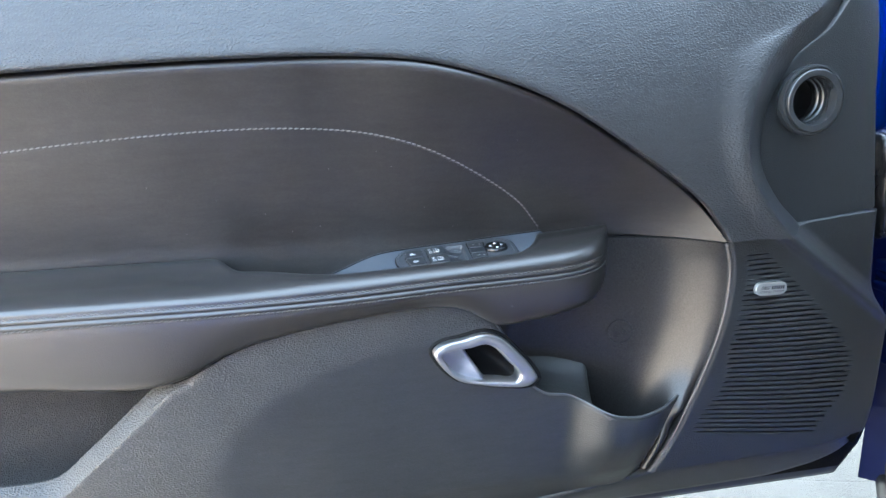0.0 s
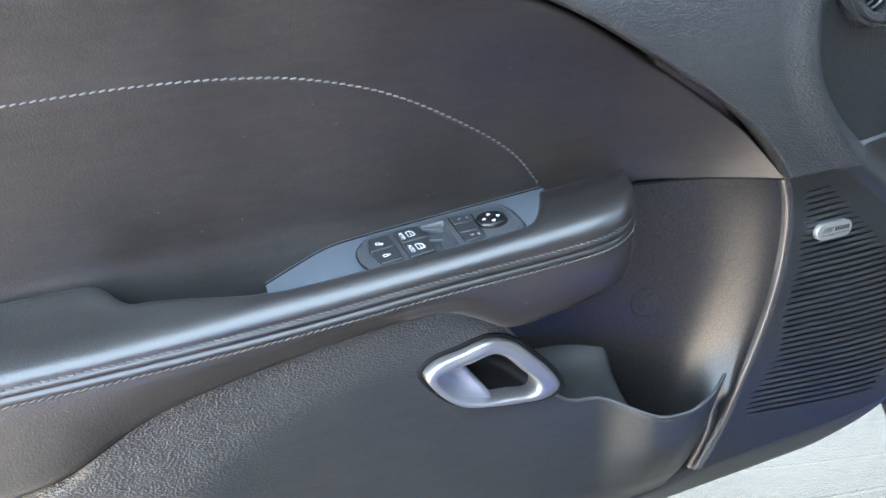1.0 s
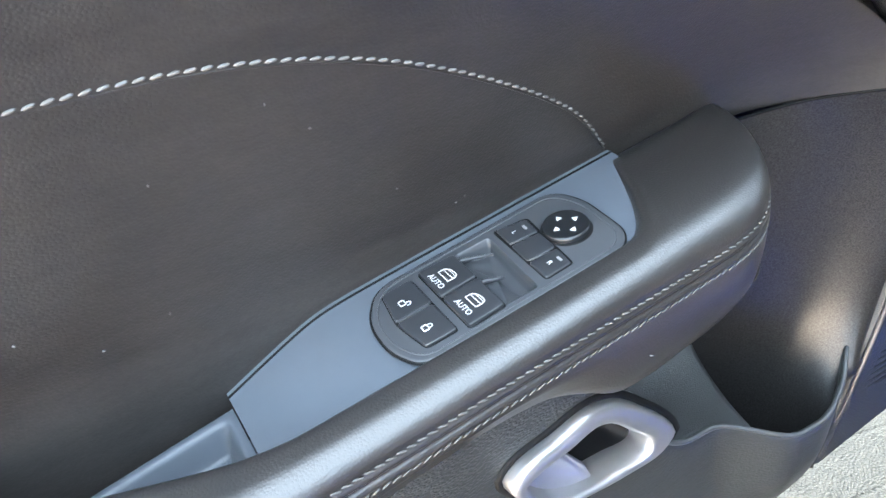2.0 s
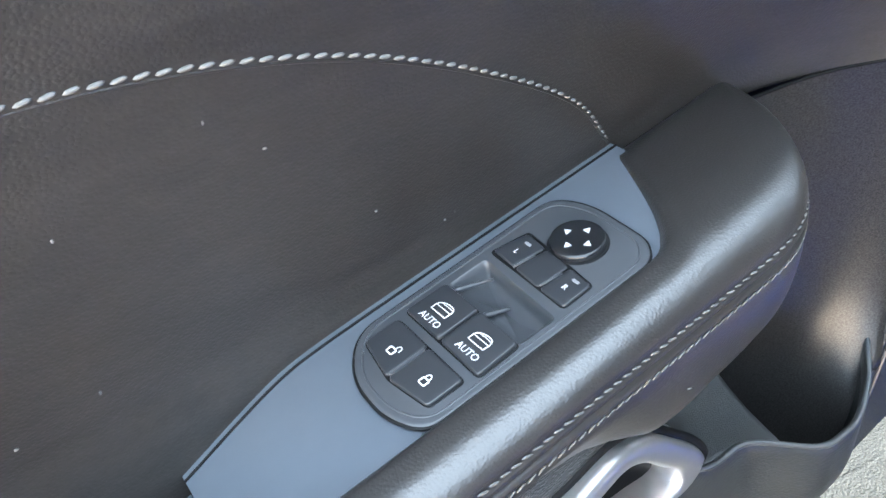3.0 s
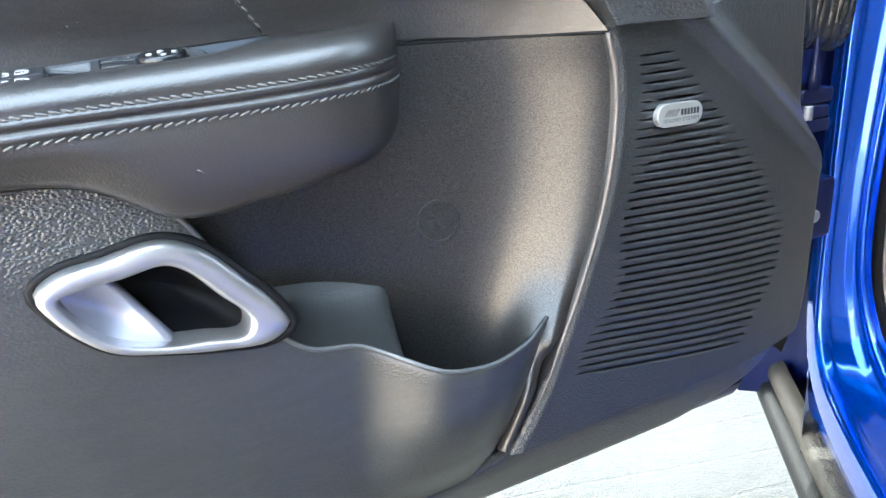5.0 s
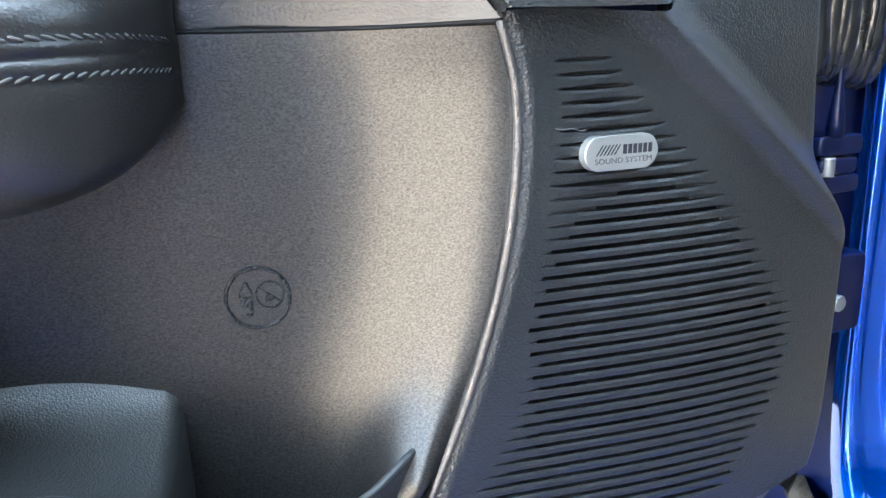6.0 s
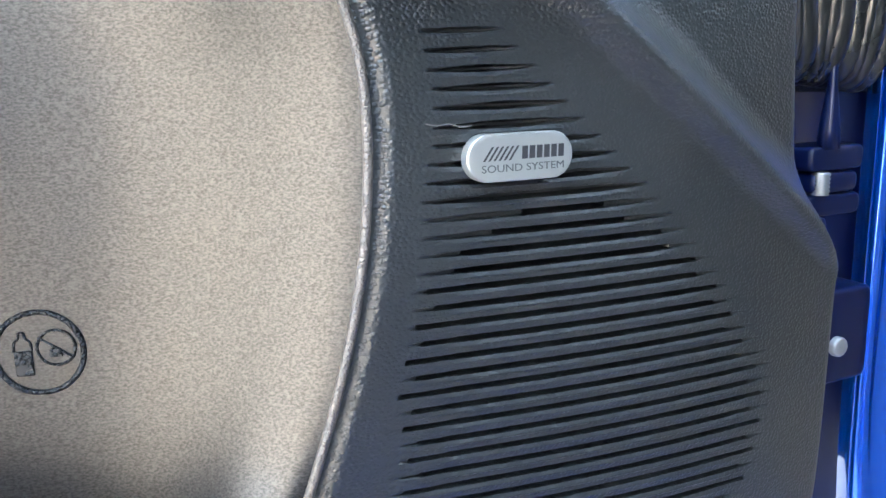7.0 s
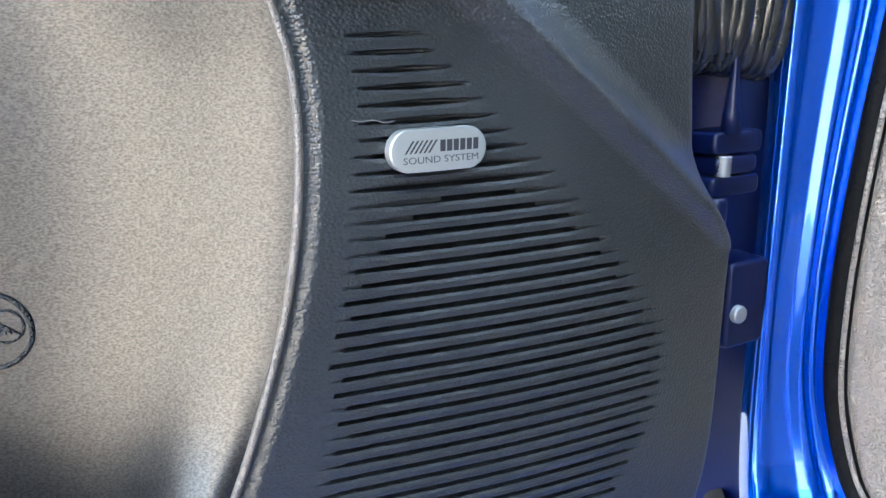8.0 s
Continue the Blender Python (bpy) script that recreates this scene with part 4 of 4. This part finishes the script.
def build_speaker():
    panel = tagged(new("speaker_panel"), "black grained speaker panel with slotted grille")
    panel.parent = door
    offs = [-.5, -.32, -.24, -.21, -.18, -.163, -.155, -.13, -.06, 0, .06, .10, .13, .155, .163, .17, .185, .20, .24, .28, .33, .36, .40, .43, .5]
    ts = np.linspace(0, 1, 150)

    def row(k):
        out = []
        for t in ts:
            x = .36 + t * .24
            if k > SLOTS - .5:
                f = min(1.0, (k - SLOTS + .5) / 8.4)
                for _ in range(4):
                    z = slot_z(SLOTS - .5, x) * (1 - f) + CREASE_Z(x) * f
                    x = C_X(z) + t * (EDGE_X(z) - C_X(z))
            elif k >= 0:
                for _ in range(4):
                    z = slot_z(k, x)
                    x = C_X(z) + t * (EDGE_X(z) - C_X(z))
            else:
                f = -k / 3.6
                for _ in range(4):
                    z = slot_z(0, x) * (1 - f) + SPLIT_Z(x) * f
                    x = C_X(z) + t * (EDGE_X(z) - C_X(z))
            out.append(W(x, d_speaker(x, z) + groove(k, x), z))
        return [out[0] + Vector((-.005, .03, 0)), out[0] + Vector((-.003, .004, 0))] + out

    top = [row(k) for k in (-3.6, -3.5, -3.0, -2.4, -1.8, -1.2, -.8, -.5)]
    top.insert(0, [p + Vector((0, .02, -.001)) for p in top[0]])
    part("panel_top", mesh(top), M_PANEL, panel)
    for i in range(SLOTS):
        sharp(part("slat", mesh([row(i + o) for o in offs]), M_SLAT, panel), 32)
    low = [row(SLOTS - .5 + j * 1.05) for j in range(9)]
    part("panel_foot", mesh(low), M_PANEL, panel)
    rim = []
    for z in np.linspace(.335, .686, 70):
        x = EDGE_X(z)
        rim.append((x, d_speaker(x, z), z))
    rows = [[W(x, d, z) for x, d, z in rim], [W(x + .002, d + .004, z) for x, d, z in rim], [W(x + .001, d + .03, z) for x, d, z in rim]]
    part("panel_edge", mesh(rows), M_PANEL, panel)
    return panel


# ---- badge
def build_badge():
    cx, cz = .4212, .600
    cs = (cx + K * (K * cx - .112)) / N

    def place(u, v, h):
        return O(cs + u, .1075 + h + .03 * u, cz + v)

    out = []
    for k in range(40):
        a = 2 * math.pi * k / 40
        ex, ez = math.cos(a), math.sin(a)
        out.append((.0133 * (1 if ex > 0 else -1) * (1 if abs(ex) > 1e-6 else 0) + .0090 * ex, .0090 * ez))
    b = part("speaker_badge", prism(out, place, -.003, .0024, .0009, 4), M_BADGE, None)
    tagged(b, "small silver oval badge with dark lettering on the speaker grille", "badge")
    face = .0025
    for k in range(6):
        u = -.0140 + .0021 * k
        part("slash", prism([(u - .0020, -.0010), (u - .0011, -.0010), (u + .0026, .0042), (u + .0017, .0042)], place, face - .0004, face, .00005), M_INK, b)
    for k in range(6):
        u = .0014 + .0031 * k
        part("brand_bar", prism([(u - .0013, -.0008), (u + .0011, -.0008), (u + .0013, .0040), (u - .0011, .0040)], place, face - .0004, face, .00005), M_INK, b)
    words("SOUND SYSTEM", .0040, lambda u, v, e: place(u * 1.22 + .0008, v - .0040, face + e), M_INK2, b, "lettering", "")


speaker = build_speaker()
build_badge()
hair = [(.3855, .6135), (.3900, .6128), (.3945, .6132), (.3990, .6118), (.4030, .6122)]
part("lint", tube([W(x, d_speaker(x, z) - .0004, z) for x, z in crv(hair, 14)], .0003, 5), M_LINT, speaker)


# ---- painted shell of the door behind the trim
def build_shell():
    out = rounded([(-.67, .283), (.585, .287), (.612, .318), (.622, .42), (.622, .50), (.595, .57), (.585, .70), (.55, 1.0), (.3, 1.035), (-.67, 1.015)], .03, 6)
    rows = []
    for d, f in ((.026, .985), (.022, .993), (.026, 1.0), (.09, 1.0), (.13, .99), (.14, .95)):
        rows.append([W(x * f if x > 0 else x, d, .65 + (z - .65) * f) for x, z in out])
    part("door_shell", mesh(rows, True, True, True), M_BLUE_SHADE, door, "blue painted door shell")
    skin = []
    for x, d in ((.50, .125), (.60, .128), (.68, .130), (.705, .132), (.710, .138), (.705, .144), (.60, .150), (.45, .152)):
        skin.append([W(x - .02 * smooth(.5, .28, z), d, z) for z in np.linspace(.19, 1.02, 12)])
    part("outer_skin", mesh(skin), M_BLUE, door, "blue outer door skin")
    hem = []
    for d, z in crv([(.024, .30), (.03, .27), (.042, .225), (.055, .196), (.062, .189), (.075, .190), (.10, .215), (.13, .285)], 20):
        hem.append([W(x, d, z + .05 * smooth(.64, .69, x) ** 2) for x in np.linspace(-.67, .685, 40)])
    # Upper hem is black to stand for the shade below the trim.
    part("hem_shade", mesh(hem[:8]), M_RUBBER, door, "black strip along the door's lower edge, coloured for its shade")
    part("door_hem", mesh(hem[7:]), M_BLUE_SHADE, door, "blue painted lower hem of the door shell")


build_shell()

# ---------------------------------------------------------------- the car's body by the hinge
R_DIR, N_DIR = Vector((-.4, -.9165, 0)), Vector((-.9165, .4, 0))


def C(r, n, z):
    """A place by the distance rearward along the car's side, the distance outward, and height."""
    return Vector((.79, .292, 0)) + R_DIR * r + N_DIR * n + Vector((0, 0, z))


body = tagged(new("sports_coupe"), "glossy blue car body with door jamb, sill and black seal", "car")
# the jamb's run down the pillar and along the sill: rearward place, height, and the inner edge's distance outward
RUN = [(.062, 1.12, -.085), (.060, .85, -.070), (.060, .674, -.062), (.060, .587, -.054), (.060, .50, -.048), (.060, .43, -.046), (.061, .35, -.050), (.066, .295, -.061),
       (.080, .248, -.074), (.115, .222, -.082), (.18, .208, -.086), (.30, .202, -.088), (.7, .20, -.088), (1.3, .20, -.088)]


def build_body():
    n = 130
    run = crv(RUN, n)

    def at(i, h, out):
        """h stands off the run (rearward on the pillar, up on the sill)."""
        p, q = run[max(0, i - 1)], run[min(n - 1, i + 1)]
        dr, dz = q[0] - p[0], q[1] - p[1]
        L = math.hypot(dr, dz)
        return C(run[i][0] - dz / L * h, out, run[i][1] + dr / L * h)

    face = [(0, -.035), (0, -.014), (.015, -.005), (.06, .0), (.13, .0014), (.20, .0012), (.27, -.0004), (.40, -.0010), (.55, -.0008), (.64, .0006), (.71, .0014), (.78, .0008), (.84, -.0002),
            (.90, .001), (.95, .005), (.98, .011), (1.0, .019)]
    rows = []
    for v, h in crv(face, 60):
        rows.append([at(i, h, .006 * (1 - v) + run[i][2] * v) for i in range(n)])
    part("jamb", mesh(rows), M_BLUE, body, "glossy blue painted door jamb and sill")
    # Pillar and hinges take the darkened blue for the gap's shade.
    zs = np.linspace(.212, 1.12, 14)
    inner = [[C(r, g, z) for z in zs] for r, g in ((.046, .004), (.03, -.004), (-.02, -.03), (-.10, -.05), (-.15, -.03), (-.155, .06), (-.13, .095), (-.06, .104), (-.032, .106), (-.022, .109), (-.026, .116), (-.06, .123), (-.3, .14), (-1.0, .12))]
    part("hinge_pillar", mesh(inner), M_BLUE_SHADE, body, "shaded blue hinge pillar and wing edge")
    part("pillar_foot", mesh([[C(r, g, z) for z in (.05, .10, .16, .214)] for r, g in ((.050, .000), (.03, -.005), (-.02, -.031), (-.10, -.051), (-.15, -.031), (-.155, .045))]), M_BLUE_SHADE, body)
    part("door_seal", tube([at(i, .022, run[i][2] - .0065) for i in range(n)], .0095, 12), M_RUBBER, body, "black rubber door seal")
    part("seal_lip", tube([at(i, .032, run[i][2] - .0080) for i in range(n)], .0022, 8), M_CABIN, body, "pale lip of the seal")
    off = [(.020, -.014), (.027, -.0150), (.033, -.0175), (.036, -.022), (.034, -.030), (.035, -.036), (.040, -.040), (.041, -.044), (.036, -.048), (.036, -.056), (.040, -.066), (.044, -.082), (.050, -.12), (.06, -.30)]
    rows = [[at(i, h, run[i][2] + g) for i in range(n)] for h, g in crv(off, 44)]
    part("cabin_trim", mesh(rows), M_CABIN, body, "grey-brown plastic cabin side trim with moulded ridges")
    rs = np.linspace(-.30, 1.3, 30)
    prof = [(.004, .205), (.008, .19), (.004, .15), (-.006, .113), (-.016, .108)]
    part("rocker", mesh([[C(r, h - .012, z) for r in np.linspace(.03, 1.3, 26)] for h, z in crv(prof, 14)]), M_BLUE, body, "blue rocker panel")
    prof = [(-.020, .110), (-.006, .104), (.001, .092), (-.001, .076), (-.012, .070)]
    part("sill_strip", mesh([[C(r, h, z) for r in rs] for h, z in crv(prof, 12)]), M_TAN, body, "grey-tan plastic sill strip")
    prof = [(-.012, .073), (.008, .067), (.013, .050), (.008, .032), (-.05, .02)]
    part("underbody", mesh([[C(r, h, z) for r in rs] for h, z in crv(prof, 12)]), M_RUBBER, body)
    # hinge
    def block(name, c, size, m, label=""):
        o = rounded([(-size[0], -size[2]), (size[0], -size[2]), (size[0], size[2]), (-size[0], size[2])], .006, 4)
        cc = Vector(c)
        ex, ey = OUT.cross(Vector((0, 0, 1))) * -1, OUT
        me = prism(o, lambda u, v, h: cc + ex * u + ey * h + Vector((0, 0, v)), -size[1], size[1], .004, 4)
        return part(name, me, m, body, label)
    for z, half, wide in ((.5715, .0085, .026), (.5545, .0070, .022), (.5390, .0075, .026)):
        block("hinge", (.690, .206, z), (wide, .016, half), M_BLUE_SHADE, "blue painted door hinge")
    block("hinge_lug", (.714, .213, .440), (.022, .016, .036), M_BLUE_SHADE, "blue painted lower hinge")

    def turned(name, x, y, prof, m, label=""):
        t = np.linspace(0, 2 * math.pi, 16, endpoint=False)
        part(name, mesh([[(x + r * math.cos(a), y + r * math.sin(a), z) for a in t] for r, z in prof], True, True, True), m, body, label)

    turned("hinge_pin", .685, .190, [(.0075, .578), (.0068, .592), (.0052, .604), (.0036, .618), (.0024, .634), (.0018, .640)], M_BLUE_SHADE, "tapered blue hinge pin")
    turned("hinge_sleeve", .676, .188, [(.0075, .502), (.0085, .505), (.0085, .528), (.0075, .531)], M_BLUE_SHADE, "blue hinge sleeve")
    turned("hinge_thread", .680, .188, [r for k in range(6) for r in ((.0062, .547 + .0028 * k), (.0052, .5484 + .0028 * k))], M_STEEL, "zinc threaded hinge bolt")
    part("bolt", prism([(.0075 * math.cos(a), .0075 * math.sin(a)) for a in np.linspace(0, 2 * math.pi, 12, endpoint=False)],
                       lambda u, v, h: Vector((.706, .194, .434)) + OUT.cross(Vector((0, 0, 1))) * -u + OUT * h + Vector((0, 0, v)), -.01, .005, .002), M_STEEL, body, "zinc bolt head")


build_body()


def build_cabin():
    """The rest of the car's side, roof and dark cabin: unseen, added to block light beyond the door opening."""
    def sheet(name, corners, m, label=""):
        rows = []
        for u in np.linspace(0, 1, 9):
            a, b = lerp(corners[0], corners[3], u), lerp(corners[1], corners[2], u)
            rows.append([C(*lerp(a, b, v)) for v in np.linspace(0, 1, 9)])
        part(name, mesh(rows), m, body, label)

    sheet("cabin_floor", [(.10, -.25, .12), (2.0, -.25, .12), (2.0, -1.45, .12), (.10, -1.45, .12)], M_CARPET, "dark cabin carpet")
    sheet("cabin_front", [(.10, -.33, .12), (.10, -1.45, .12), (.10, -1.45, 1.18), (.10, -.33, 1.18)], M_CARPET)
    sheet("cabin_side", [(.10, -1.45, .12), (2.0, -1.45, .12), (2.0, -1.45, 1.27), (.10, -1.45, 1.27)], M_CARPET)
    sheet("cabin_rear", [(1.45, -.04, .12), (1.45, -1.45, .12), (1.45, -1.45, 1.27), (1.45, -.04, 1.27)], M_CARPET)
    sheet("headliner", [(.26, -.10, 1.27), (2.0, -.10, 1.27), (2.0, -1.45, 1.27), (.26, -1.45, 1.27)], M_CARPET)
    sheet("roof", [(.22, -.06, 1.31), (2.3, -.06, 1.31), (2.3, -1.5, 1.31), (.22, -1.5, 1.31)], M_BLUE, "blue painted roof")
    sheet("rear_quarter", [(1.75, -.02, .14), (2.6, -.03, .14), (2.6, -.06, 1.0), (1.75, -.04, 1.0)], M_BLUE, "blue rear side panel")
    sheet("rear_pillar", [(1.45, -.05, .14), (1.75, -.04, .14), (1.75, -.06, 1.29), (1.45, -.06, 1.29)], M_RUBBER)


build_cabin()


def build_boot():
    """Ribbed rubber sleeve for the wiring between door and body."""
    a, b = Vector((.615, .180, .690)), Vector((.728, .230, .700))
    ax = (b - a).normalized()
    up = Vector((0, 0, 1))
    sd = ax.cross(up).normalized()
    rnd = random.Random(5)
    waves = [(rnd.uniform(3, 9), rnd.uniform(0, 6.28)) for _ in range(4)]
    rows = []
    for i in range(150):
        t = i / 149
        fold = abs(math.sin(math.pi * (t * 8.5 + .22 * math.sin(t * 17)))) ** .7
        row = []
        for k in range(40):
            g = 2 * math.pi * k / 40
            cx, cy = math.cos(g), math.sin(g)
            sq = 1 / (abs(cx) ** 3 + abs(cy) ** 3) ** (1 / 3)
            crush = sum(math.sin(w * (g + 2.2 * t) + p) for w, p in waves) / 4
            r = .80 + .20 * fold + .05 * crush
            lean = .16 * max(0.0, -cy) * (1 - t) ** 1.5 + .012 * crush
            row.append(a + ax * ((b - a).length * (t + lean)) + sd * (.030 * r * sq * cx)
                       + up * (.088 * (.93 + .07 * fold + .02 * crush) * (1 - .22 * (1 - t) ** 3 * max(0.0, -cy)) * sq * cy + .010 * math.sin(t * 3)))
        rows.append(row)
    boot = tagged(new("wiring_boot"), "black ribbed rubber wiring boot at the door hinge", "cable boot")
    part("sleeve", mesh(rows, True, True, True), M_BOOT, boot)
    me = mesh([[C(r, n, z) for z in np.linspace(.612, 1.10, 8)] for r, n in ((.050, .009), (.03, .004), (-.02, -.006), (-.09, -.008), (-.135, .01), (-.145, .06), (-.12, .085))])
    part("mounting_plate", me, M_RUBBER, boot, "black rubber mounting plate")


build_boot()
